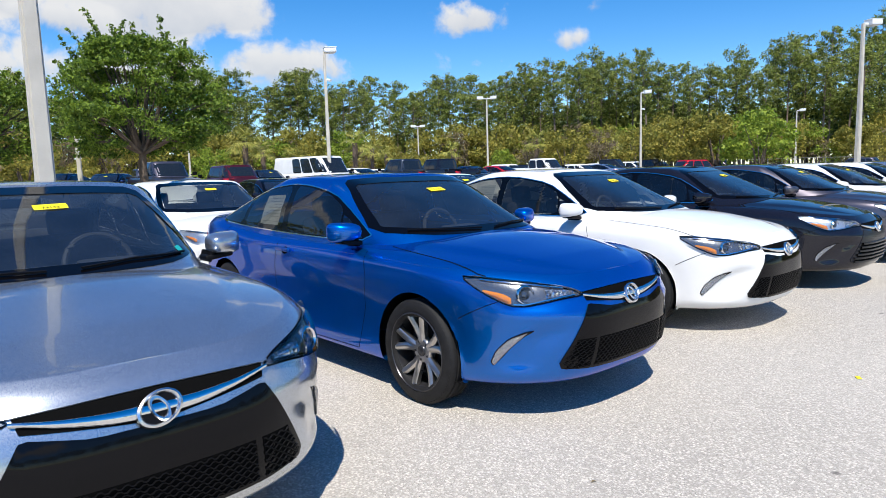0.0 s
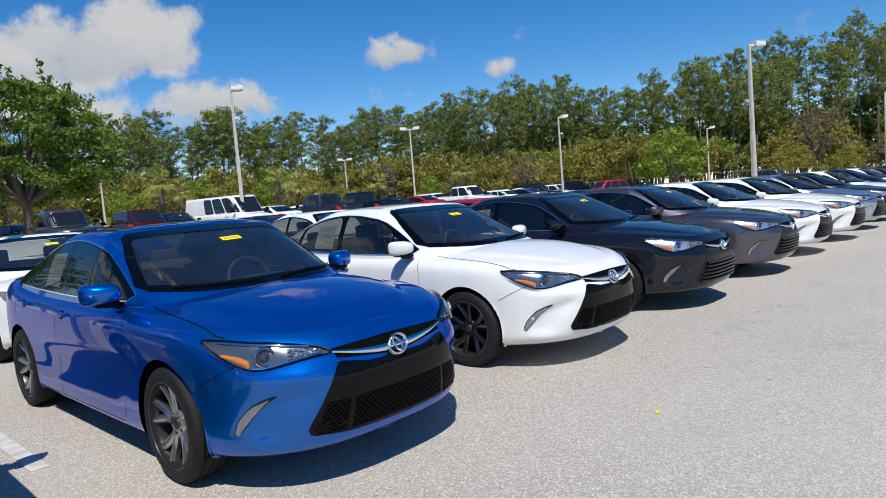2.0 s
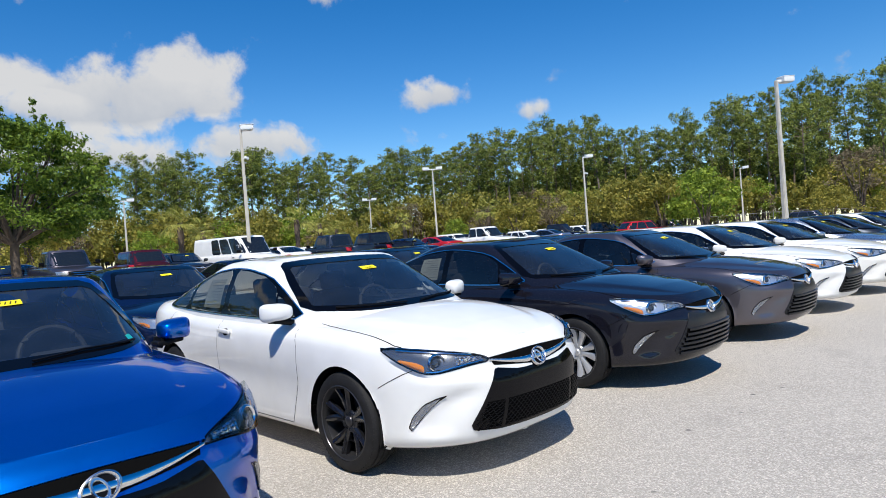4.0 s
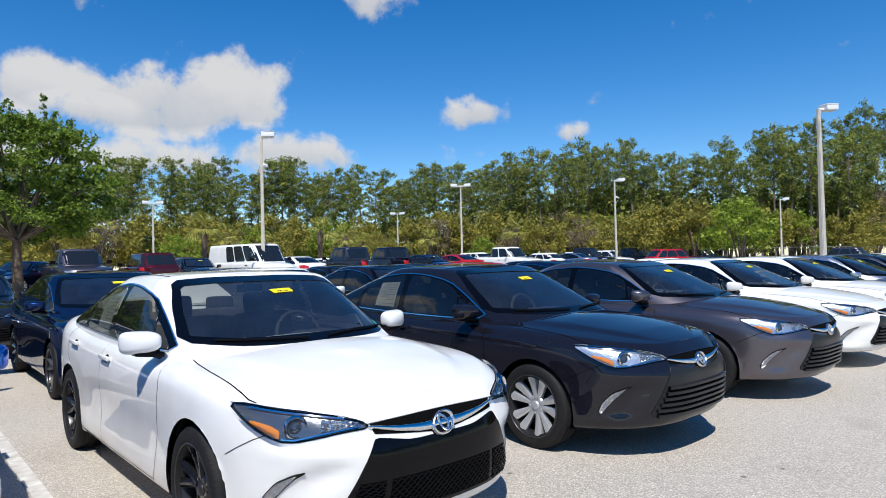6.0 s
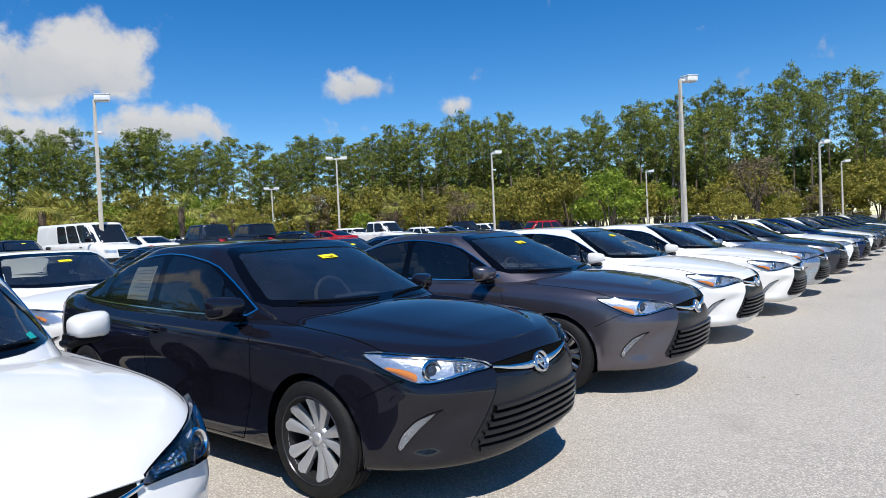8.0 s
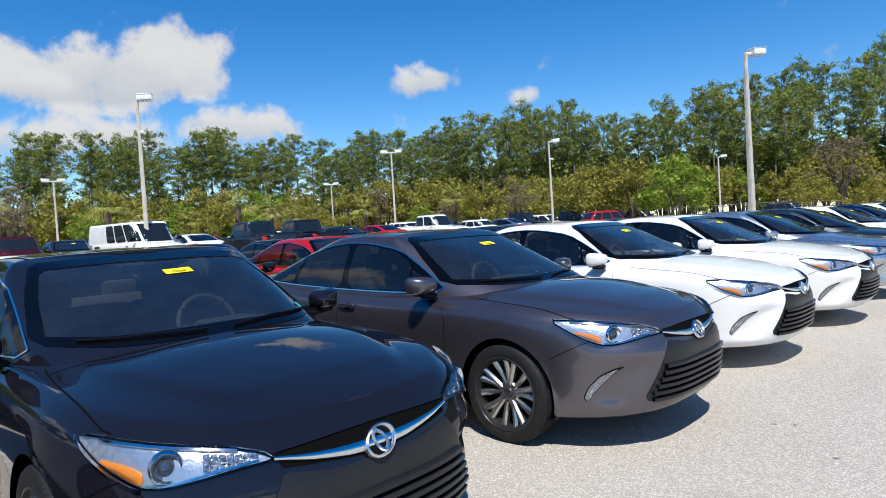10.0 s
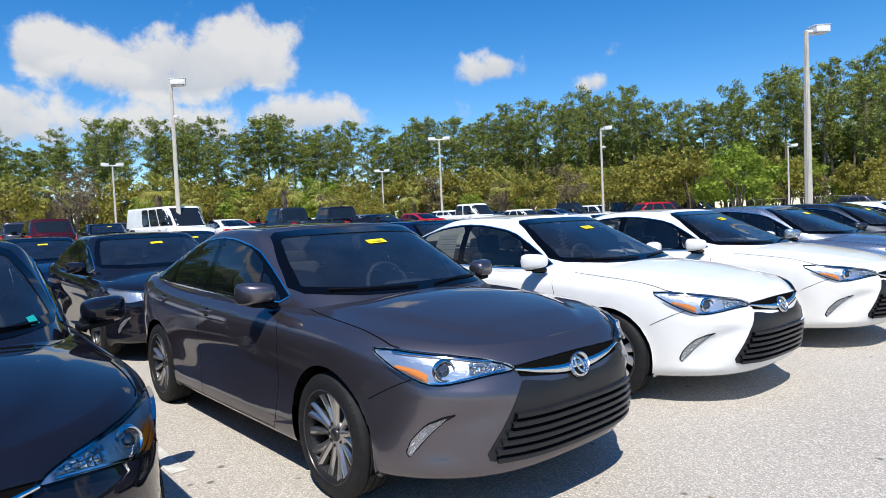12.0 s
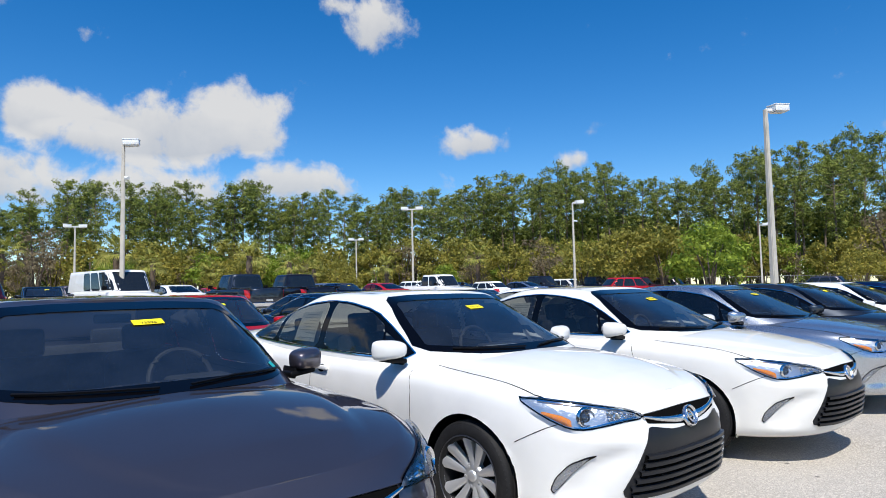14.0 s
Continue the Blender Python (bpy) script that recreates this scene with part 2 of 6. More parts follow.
M_RUBBER = material("tyre_rubber", (0.013, 0.013, 0.014), 0.7, spec=0.25, var=0.25, var_scale=20, bump=0.15, bump_scale=120)
M_RIM_SILVER = material("silver_wheel", (0.62, 0.63, 0.65), 0.34, 0.6)
M_RIM_MACHINED = material("machined_wheel", (0.50, 0.485, 0.47), 0.28, 0.95)
M_RIM_DARK = material("dark_wheel", (0.05, 0.05, 0.055), 0.3, 0.6)
M_RIM_BLACK = material("black_wheel", (0.012, 0.012, 0.014), 0.25, 0.3, coat=0.5)
M_SEAT = material("grey_seat_cloth", (0.038, 0.038, 0.042), 0.9, var=0.2, var_scale=30)
M_DASH = material("dark_dashboard", (0.03, 0.03, 0.033), 0.65, var=0.15)
M_YELLOW = material("yellow_tag", (0.85, 0.72, 0.01), 0.5, var=0.06)
M_INK = material("black_ink", (0.01, 0.01, 0.012), 0.6)
M_PAPER = material("price_sheet_paper", (0.52, 0.54, 0.54), 0.6, var=0.12)
M_PAPERINK = material("grey_print", (0.22, 0.24, 0.28), 0.6)
M_TEAL = material("teal_tag", (0.01, 0.36, 0.33), 0.4)
# near-black for panel seams; also paints shade in grille, nose and handle recesses
M_SEAM_SHADE = material("seam_and_recess_shade", (0.004, 0.004, 0.004), 0.9, spec=0.03)
M_CONCRETE = material("pole_concrete", (0.50, 0.47, 0.41), 0.85, var=0.12, var_scale=2.5, bump=0.25, bump_scale=70)
M_FIXTURE = material("white_lamp_housing", (0.78, 0.79, 0.78), 0.4, var=0.05)
M_DIFFUSER = material("lamp_diffuser", (0.6, 0.6, 0.56), 0.3)
M_BARK = material("bark", (0.15, 0.115, 0.085), 0.95, color2=(0.07, 0.05, 0.04), var_scale=6, bump=0.8, bump_scale=14)
M_PINEBARK = material("pine_bark", (0.26, 0.20, 0.155), 0.95, color2=(0.12, 0.09, 0.07), var_scale=3, bump=0.6, bump_scale=9)
M_OAKLEAF = leaf("oak_leaf", (0.06, 0.115, 0.015), (0.24, 0.34, 0.04), 0.5)
M_PINE = leaf("pine_needles", (0.062, 0.098, 0.023), (0.36, 0.40, 0.08), 0.3, 0.3)
M_SHRUB = leaf("spring_shrub_leaf", (0.16, 0.17, 0.03), (0.42, 0.36, 0.07), 0.3)
M_SHRUB2 = leaf("green_shrub_leaf", (0.12, 0.19, 0.02), (0.34, 0.42, 0.05), 0.3)
M_DRYSHRUB = leaf("dry_shrub_twigs", (0.17, 0.135, 0.08), (0.30, 0.24, 0.14), 0.3)
M_PALM = leaf("palm_frond", (0.2, 0.24, 0.04), (0.5, 0.46, 0.12), 0.6)
M_GRASS = material("verge_grass", (0.07, 0.10, 0.025), 0.95, color2=(0.16, 0.14, 0.06), var_scale=0.6, bump=0.6, bump_scale=30)
M_LINE = material("worn_white_line", (0.66, 0.65, 0.61), 0.85, color2=(0.42, 0.40, 0.36), var_scale=9, bump=0.2)
M_FENCE = material("fence_steel", (0.28, 0.28, 0.27), 0.5, 0.6)

# ---- shape helpers ----
from mathutils.bvhtree import BVHTree
from mathutils.geometry import delaunay_2d_cdt


def mesh_of(name, verts, faces, smooth=True, sharp=40):
    me = bpy.data.meshes.new(name)
    me.from_pydata([tuple(v) for v in verts], [], [tuple(f) for f in faces])
    if smooth:
        me.shade_smooth()
        me.set_sharp_from_angle(angle=radians(sharp))
    return me


def mesh_bm(name, bm, smooth=True, sharp=40):
    me = bpy.data.meshes.new(name)
    bm.to_mesh(me)
    bm.free()
    if smooth:
        me.shade_smooth()
        me.set_sharp_from_angle(angle=radians(sharp))
    return me


def part(name, data, mat, parent=None, label="", m=None):
    """One mesh object with its own material, under a thing or a part."""
    if isinstance(data, bmesh.types.BMesh):
        data = mesh_bm(name, data)
    if not data.materials:
        data.materials.append(mat)
    ob = new(name, data)
    if data.materials[0] is not mat:
        ob.material_slots[0].link = "OBJECT"
        ob.material_slots[0].material = mat
    if parent is not None:
        ob.parent = parent
    if m is not None:
        ob.matrix_basis = m
    if label:
        tagged(ob, label)
    return ob


def curve(*pts):
    """A smooth function through pairs (x, y)."""
    xs, ys = np.array(pts[0::2], float), np.array(pts[1::2], float)
    d = np.diff(ys) / np.diff(xs)
    t = np.zeros(len(xs))
    t[0], t[-1] = d[0], d[-1]
    for i in range(1, len(xs) - 1):
        t[i] = 0 if d[i - 1] * d[i] <= 0 else 2 * d[i - 1] * d[i] / (d[i - 1] + d[i])

    def f(x):
        x = np.clip(np.asarray(x, float), xs[0], xs[-1])
        i = np.clip(np.searchsorted(xs, x) - 1, 0, len(xs) - 2)
        h = xs[i + 1] - xs[i]
        s = (x - xs[i]) / h
        return (2 * s**3 - 3 * s**2 + 1) * ys[i] + (s**3 - 2 * s**2 + s) * h * t[i] + (3 * s**2 - 2 * s**3) * ys[i + 1] + (s**3 - s**2) * h * t[i + 1]
    return f


def box_bm(sx, sy, sz, m=None, bevel=0.0, seg=2, bm=None):
    own = bmesh.new()
    bmesh.ops.create_cube(own, size=1, matrix=Matrix.Diagonal((sx, sy, sz, 1)))
    if bevel:
        bmesh.ops.bevel(own, geom=own.edges[:], offset=bevel, segments=seg, profile=0.6, affect="EDGES")
    if m is not None:
        own.transform(m)
    if bm is None:
        return own
    tmp = bpy.data.meshes.new("tmp")
    own.to_mesh(tmp)
    own.free()
    bm.from_mesh(tmp)
    bpy.data.meshes.remove(tmp)
    return bm


def tube(points, radii, n=8, caps=True):
    """Vertices and faces of a round bar along points."""
    pts = [Vector(p) for p in points]
    verts, faces = [], []
    for i, p in enumerate(pts):
        d = (pts[min(i + 1, len(pts) - 1)] - pts[max(i - 1, 0)]).normalized()
        a = d.orthogonal().normalized() if abs(d.z) < 0.95 else Vector((1, 0, 0))
        a = (a - d * a.dot(d)).normalized()
        b = d.cross(a)
        for k in range(n):
            w = 2 * math.pi * k / n
            verts.append(p + float(radii[i]) * (math.cos(w) * a + math.sin(w) * b))
    for i in range(len(pts) - 1):
        for k in range(n):
            faces.append((i * n + k, i * n + (k + 1) % n, (i + 1) * n + (k + 1) % n, (i + 1) * n + k))
    if caps:
        faces.append(tuple(range(n))[::-1])
        faces.append(tuple(range((len(pts) - 1) * n, len(pts) * n)))
    return verts, faces


def lathe(profile, n=40, axis="x"):
    """A ring turned about the x axis from (along, radius) pairs."""
    verts, faces = [], []
    for a, r in profile:
        for k in range(n):
            w = 2 * math.pi * k / n
            verts.append((a, r * math.cos(w), r * math.sin(w)))
    for i in range(len(profile) - 1):
        for k in range(n):
            faces.append((i * n + k, i * n + (k + 1) % n, (i + 1) * n + (k + 1) % n, (i + 1) * n + k))
    return verts, faces


def chaikin(g, rounds):
    """Rounds a stack of curves off between its first and last."""
    for _ in range(rounds):
        q = 0.75 * g[:-1] + 0.25 * g[1:]
        r = 0.25 * g[:-1] + 0.75 * g[1:]
        mid = np.stack([q, r], 1).reshape(-1, *g.shape[1:])
        g = np.concatenate([g[:1], mid[1:-1], g[-1:]])
    return g


def outline(level, th, nside, ycf, ycr, side):
    """Half of a plan outline, from the middle of the front round to the middle of the rear."""
    yf, yr, w, n, m = level["yf"], level["yr"], level["w"], level.get("n", 2.6), level.get("m", 2.2)
    ycf, ycr = max(ycf, yf + 0.05), min(level.get("ycr", ycr), yr - 0.05)
    xf = w * np.sin(th) ** (2 / n)
    yy = ycf - (ycf - yf) * np.cos(th) ** (2 / m)
    ys = np.linspace(ycf, ycr, nside + 2)[1:-1]
    tb = th[::-1]
    nb, mb = level.get("nb", 3.2), level.get("mb", 2.2)
    xb = w * np.sin(tb) ** (2 / nb)
    yb = ycr + (yr - ycr) * np.cos(tb) ** (2 / mb)
    x, y = np.concatenate([xf, np.full(nside, w), xb]), np.concatenate([yy, ys, yb])
    x = x * side(y) if side else x
    return x, y


def shell(levels, spine, ycf, ycr, side=None, na=46, nside=80, rounds=2, under=None, crown=None):
    """A closed body from a stack of plan outlines, topped by a spine along the middle. Returns vertices and faces of both halves."""
    e = np.linspace(0, 1, na)
    th = (math.pi / 2) * (e ** 1.35)
    grid = []
    for lv in levels:
        x, y = outline(lv, th, nside, ycf, ycr, side)
        z = lv["z"](y)
        grid.append(np.stack([x + (lv["dx"](y) if "dx" in lv else 0) * (x / lv["w"]) ** 4, y, z], -1))
    top = grid[-1]
    sp = np.stack([top[:, 0] * 0, top[:, 1], spine(top[:, 1])], -1)
    for u in ((0.93, 0.86, 0.79, 0.72, 0.65, 0.58, 0.4, 0.2) if crown else (0.55,)):
        row = top * [u, 1, 0] + [0, 0, 1] * (top * u ** 2.3 + sp * (1 - u ** 2.3))
        if crown:
            row[:, 2] += crown(row[:, 1], u)
        grid.append(row)
    if crown:
        sp = sp + [0, 0, 1] * crown(sp[:, 1], 0.0)[:, None]
    grid.append(sp)
    if under is not None:
        low = grid[0] * [0, 1, 0] + [0, 0, under]
        grid = [low] + grid
    g = chaikin(np.array(grid), rounds)
    nv, nu, _ = g.shape
    verts = np.concatenate([g.reshape(-1, 3), (g * [-1, 1, 1]).reshape(-1, 3)])
    i, j = np.meshgrid(np.arange(nv - 1), np.arange(nu - 1), indexing="ij")
    a = (i * nu + j).ravel()
    q = np.stack([a, a + 1, a + nu + 1, a + nu], 1)
    return verts, np.concatenate([q[:, ::-1], q + nv * nu])


def inside(poly, pts):
    """Which of pts lie within the polygon."""
    p, res = np.array(poly, float), np.zeros(len(pts), bool)
    for a, b in zip(p, np.roll(p, -1, 0)):
        cond = (a[1] > pts[:, 1]) != (b[1] > pts[:, 1])
        xs = a[0] + (pts[:, 1] - a[1]) * (b[0] - a[0]) / (b[1] - a[1] + 1e-12)
        res ^= cond & (pts[:, 0] < xs)
    return res


def rounded(poly, cut=0.22, rounds=2):
    p = np.array(poly, float)
    for _ in range(rounds):
        n = np.roll(p, -1, 0)
        p = np.stack([p * (1 - cut) + n * cut, p * cut + n * (1 - cut)], 1).reshape(-1, 2)
    return p


def inset(poly, d):
    """The polygon drawn in by d."""
    p = np.array(poly, float)
    area = np.sum(p[:, 0] * np.roll(p[:, 1], -1) - np.roll(p[:, 0], -1) * p[:, 1])
    a, b = p - np.roll(p, 1, 0), np.roll(p, -1, 0) - p
    a, b = a / (np.linalg.norm(a, axis=1, keepdims=True) + 1e-9), b / (np.linalg.norm(b, axis=1, keepdims=True) + 1e-9)
    n = np.stack([-(a + b)[:, 1], (a + b)[:, 0]], 1) * (1 if area > 0 else -1)
    k = np.clip(np.sum(a * b, 1), -0.5, 1)
    n /= np.linalg.norm(n, axis=1, keepdims=True) + 1e-9
    return p + n * (d / np.sqrt((1 + k) / 2))[:, None]


class Skin:
    """A body surface that flat outlines can be laid on, seen from one of its sides."""

    def __init__(self, verts, faces, axis_y=1.25):
        self.tree, self.axis_y = BVHTree.FromPolygons([tuple(v) for v in verts], [tuple(int(k) for k in f) for f in faces]), axis_y

    def at(self, way, a, b):
        if way == "right":
            o, d = (-3, a, b), (1, 0, 0)
        elif way == "left":
            o, d = (3, a, b), (-1, 0, 0)
        elif way == "front":
            o, d = (a, -2, b), (0, 1, 0)
        elif way == "rear":
            o, d = (a, 9, b), (0, -1, 0)
        elif way == "top":
            o, d = (a, b, 5), (0, 0, -1)
        else:
            r = radians(a)
            d = Vector((-math.sin(r), math.cos(r), 0))
            o = Vector((0, self.axis_y, b)) - 4 * d
        hit, n, _, _ = self.tree.ray_cast(Vector(o), Vector(d))
        if hit is None:
            hit, n, _, _ = self.tree.find_nearest(Vector(o) + Vector(d) * 2.5)
        if n.dot(Vector(d)) > 0:
            n = -n
        return hit, n

    def patch(self, name, way, poly, lift=0.004, step=0.05, depth=0.012, holes=None, scale=1.0):
        """The outline laid on the skin, proud by lift, with an edge of that depth."""
        p = np.array(poly, float)
        unit = np.array([1 / 57.3, 1.0]) if way == "round" else np.array([1.0, 1.0])
        q = p * unit
        pts, edges = [], []

        def ring(r):
            first = len(pts)
            for a, b in zip(r, np.roll(r, -1, 0)):
                k = max(1, int(np.linalg.norm(b - a) / step))
                for s in range(k):
                    pts.append(a + (b - a) * s / k)
            n = len(pts) - first
            edges.extend((first + i, first + (i + 1) % n) for i in range(n))

        ring(q)
        cuts = [np.array(c, float) * unit for c in (holes or [])]
        for c in cuts:
            ring(c)
        lo, hi = q.min(0), q.max(0)
        gx, gy = np.meshgrid(np.arange(lo[0] + step / 2, hi[0], step), np.arange(lo[1] + step / 2, hi[1], step))
        inner = np.stack([gx.ravel(), gy.ravel()], 1)
        if len(inner):
            keep = inside(inset(q, step * 0.35), inner)
            for c in cuts:
                keep &= ~inside(inset(c, -step * 0.35), inner)
            pts.extend(inner[keep])
        vs, _, fs, _, _, _ = delaunay_2d_cdt([Vector(v) for v in pts], edges, [], 1, 1e-6)
        for c in cuts:
            fs = [f for f in fs if not inside(c, np.array([sum((vs[k] for k in f), Vector((0, 0))) / len(f)]))[0]]
        verts = []
        for v in vs:
            h, n = self.at(way, v.x / unit[0], v.y / unit[1])
            verts.append((h + n * lift, n))
        bm = bmesh.new()
        bv = [bm.verts.new(v) for v, _ in verts]
        for f in fs:
            bm.faces.new([bv[k] for k in f])
        if depth:
            rim = [e for e in bm.edges if len(e.link_faces) == 1]
            made = {}
            for e in rim:
                for v in e.verts:
                    if v not in made:
                        made[v] = bm.verts.new(v.co - verts[bv.index(v)][1] * depth) if len(bv) < 4000 else v
            for e in rim:
                a, b = e.verts
                bm.faces.new((a, b, made[b], made[a]))
        bmesh.ops.recalc_face_normals(bm, faces=bm.faces[:])
        c = sum((v for v, _ in verts), Vector()) / len(verts)
        nn = sum((n for _, n in verts), Vector())
        if sum((f.normal * f.calc_area() for f in bm.faces), Vector()).dot(nn) < 0:
            bmesh.ops.reverse_faces(bm, faces=bm.faces[:])
        return mesh_bm(name, bm)

    def ribbon(self, name, way, pts, width, lift=0.002, step=0.03, bm=None, height=0.0):
        """A band along a line on the skin."""
        p = [np.array(pts[0], float)]
        unit = np.array([1 / 57.3, 1.0]) if way == "round" else np.array([1.0, 1.0])
        for a, b in zip(pts[:-1], pts[1:]):
            a, b = np.array(a, float), np.array(b, float)
            k = max(1, int(np.linalg.norm((b - a) * unit) / step))
            p.extend(a + (b - a) * s / k for s in range(1, k + 1))
        place = [self.at(way, *v) for v in p]
        verts, faces = [], []
        for i, (h, n) in enumerate(place):
            t = (place[min(i + 1, len(place) - 1)][0] - place[max(i - 1, 0)][0]).normalized()
            s = n.cross(t).normalized() * width / 2
            c = h + n * lift
            verts += [c - s - n * height, c - s * 0.7 + n * height, c + s * 0.7 + n * height, c + s - n * height] if height else [c - s, c + s]
        k = 4 if height else 2
        for i in range(len(place) - 1):
            for j in range(k - 1):
                faces.append((i * k + j, i * k + j + 1, (i + 1) * k + j + 1, (i + 1) * k + j))
        return verts, faces


def joined(name, pieces, smooth=True):
    verts, faces = [], []
    for v, f in pieces:
        o = len(verts)
        verts += [tuple(x) for x in v]
        faces += [tuple(k + o for k in q) for q in f]
    return mesh_of(name, verts, faces, smooth)


def carve(verts, faces, wheels, radius, xmin, band=0.045):
    """Cuts round wheel arches out of the sides of a body."""
    v = np.array(verts)
    drop = np.zeros(len(v), bool)
    for wy, wz in wheels:
        dy, dz = v[:, 1] - wy, v[:, 2] - wz
        r = np.hypot(dy, dz) + 1e-9
        side = np.abs(v[:, 0]) > xmin
        near = side & (r < radius) & (r > radius - band)
        v[near, 1], v[near, 2] = wy + dy[near] * radius / r[near], wz + dz[near] * radius / r[near]
        drop |= side & (r <= radius - band)
    keep = ~drop[faces].any(1)
    return v, faces[keep]

# ---- the new sedans ----
def flat(z):
    return lambda y: np.full(np.shape(y), z, float)


def lot_rise(y):
    """The lot climbs half a metre behind the parked rows."""
    s = min(1.0, max(0.0, (y - 13.0) / 14.0))
    return 0.5 * s * s * (3 - 2 * s)


def lot_pose(x, y, turn=0.0):
    """A place in the far lot, whose rows stand slightly skew to the front row."""
    m = Matrix.Translation((7.5, -0.3, 0)) @ Matrix.Rotation(radians(-0.45), 4, "Z") @ Matrix.Translation((1.1 * (x - 7.5), 1.1 * y, 0)) @ pose(0, 0, 0, 0, 0, turn)
    m.translation.z = lot_rise(m.translation.y)
    return m


WHEEL_Y, WHEEL_Z, WHEEL_R = (0.98, 3.755), 0.335, 0.335


def sculpt(v):
    """Presses the scoops beside the grille into the bumper and draws out the lip and the brow over them."""
    v = v.copy()
    ang = np.degrees(np.arctan2(np.abs(v[:, 0]), 1.25 - v[:, 1]))
    z, front = v[:, 2], v[:, 1] < 1.0
    bell = lambda t, w: np.exp(-(t / w) ** 2)
    mid = np.interp(z, [0.33, 0.42, 0.50, 0.56], [37.5, 35.5, 32.5, 28.0])
    push = -0.030 * bell(ang - mid, 5.5) * np.clip((z - 0.30) / 0.05, 0, 1) * np.clip((0.60 - z) / 0.07, 0, 1)
    push += 0.005 * bell(z - 0.29, 0.03) * np.clip((ang - 26) / 6, 0, 1) * np.clip((52 - ang) / 6, 0, 1)
    push += 0.010 * bell(z - 0.635, 0.032) * np.clip((ang - 18) / 8, 0, 1) * np.clip((46 - ang) / 8, 0, 1)
    push = np.where(front, push, 0)
    r = np.radians(ang)
    v[:, 0] += push * np.sin(r) * np.sign(v[:, 0])
    v[:, 1] -= push * np.cos(r)
    return v


def sedan_shells(fine=True):
    door = curve(0, 0, 1.3, 0, 1.75, -0.014, 3.0, -0.02, 3.35, -0.008, 3.6, 0, 4.9, 0)
    tuck = lambda y: 0.35 * door(y)
    levels = [
        dict(yf=0.17, yr=4.62, w=0.80, n=3.0, z=curve(0, 0.225, 0.6, 0.205, 1.0, 0.195, 4.8, 0.2)),
        dict(yf=0.075, yr=4.72, w=0.885, n=3.0, z=curve(0, 0.235, 0.6, 0.215, 1.0, 0.20, 4.0, 0.21, 4.8, 0.26)),
        dict(yf=0.03, yr=4.78, w=0.912, n=3.0, z=curve(0, 0.32, 1, 0.29, 4, 0.31, 4.8, 0.36), dx=tuck),
        dict(yf=0.005, yr=4.84, w=0.913, n=3.0, z=curve(0, 0.47, 1, 0.50, 4, 0.53, 4.8, 0.58), dx=door),
        dict(yf=0.0, yr=4.85, w=0.915, n=3.0, z=curve(0, 0.59, 1, 0.645, 4, 0.70, 4.8, 0.74)),
        dict(yf=0.035, yr=4.83, w=0.912, n=3.0, z=curve(0, 0.692, 0.7, 0.735, 1.6, 0.775, 3.2, 0.81, 4.2, 0.86, 4.85, 0.88)),
        dict(yf=0.085, yr=4.79, w=0.893, n=3.0, z=curve(0, 0.768, 0.7, 0.85, 1.6, 0.885, 3.2, 0.925, 4.2, 1.0, 4.85, 1.02)),
        dict(yf=0.15, yr=4.74, w=0.82, n=3.0, z=curve(0, 0.815, 0.7, 0.90, 1.6, 0.945, 3.2, 0.985, 4.2, 1.07, 4.85, 1.075)),
    ]
    spine = curve(0.1, 0.824, 0.25, 0.866, 0.6, 0.940, 1.0, 1.0, 1.4, 1.02, 3.9, 1.08, 4.3, 1.12, 4.85, 1.085)
    edge = curve(0.1, 0.60, 0.5, 0.66, 1.3, 0.80, 5.0, 0.80)

    def crown(y, u):
        """The middle of the hood stands proud of its flanks."""
        k = np.clip((edge(y) - u) / 0.14 + 0.5, 0, 1)
        return 0.013 * k * k * (3 - 2 * k) * np.clip((y - 0.16) / 0.25, 0, 1) * np.clip((1.7 - y) / 0.3, 0, 1)

    lower = shell(levels, spine, 0.98, 3.85, under=0.19, na=56, nside=74, crown=crown) if fine else shell(levels, spine, 0.98, 3.85, under=0.19, na=16, nside=44, rounds=1)
    lower = (sculpt(lower[0]), lower[1])
    belt = curve(1.0, 1.015, 1.5, 0.972, 1.9, 0.958, 2.4, 0.955, 3.3, 0.985, 4.0, 1.06, 4.4, 1.075)
    glass_levels = [
        dict(yf=1.06, yr=4.34, w=0.845, n=4.2, m=2.0, nb=5.0, ycr=3.75, z=lambda y: belt(y) - 0.035),
        dict(yf=1.15, yr=4.25, w=0.835, n=4.2, m=2.0, nb=5.0, ycr=3.70, z=lambda y: belt(y) + 0.015),
        dict(yf=1.50, yr=4.00, w=0.785, n=4.2, m=2.0, nb=4.0, ycr=3.45, z=curve(1.3, 1.155, 2.5, 1.165, 4.2, 1.19)),
        dict(yf=1.87, yr=3.68, w=0.715, n=4.0, m=2.0, nb=3.0, ycr=3.10, z=curve(1.3, 1.31, 2.5, 1.325, 4.2, 1.31)),
        dict(yf=2.13, yr=3.42, w=0.66, n=3.6, m=2.0, nb=2.8, ycr=2.95, z=curve(2.1, 1.40, 2.6, 1.425, 3.4, 1.395)),
        dict(yf=2.27, yr=3.28, w=0.595, n=3.6, m=2.0, nb=2.8, ycr=2.90, z=curve(2.2, 1.432, 2.7, 1.452, 3.4, 1.425)),
    ]
    cabin = shell(glass_levels, curve(2.15, 1.446, 2.42, 1.463, 2.75, 1.47, 3.05, 1.462, 3.3, 1.44), 2.25, 3.0, na=40 if fine else 18, nside=50 if fine else 22, rounds=2 if fine else 1)
    return lower, cabin


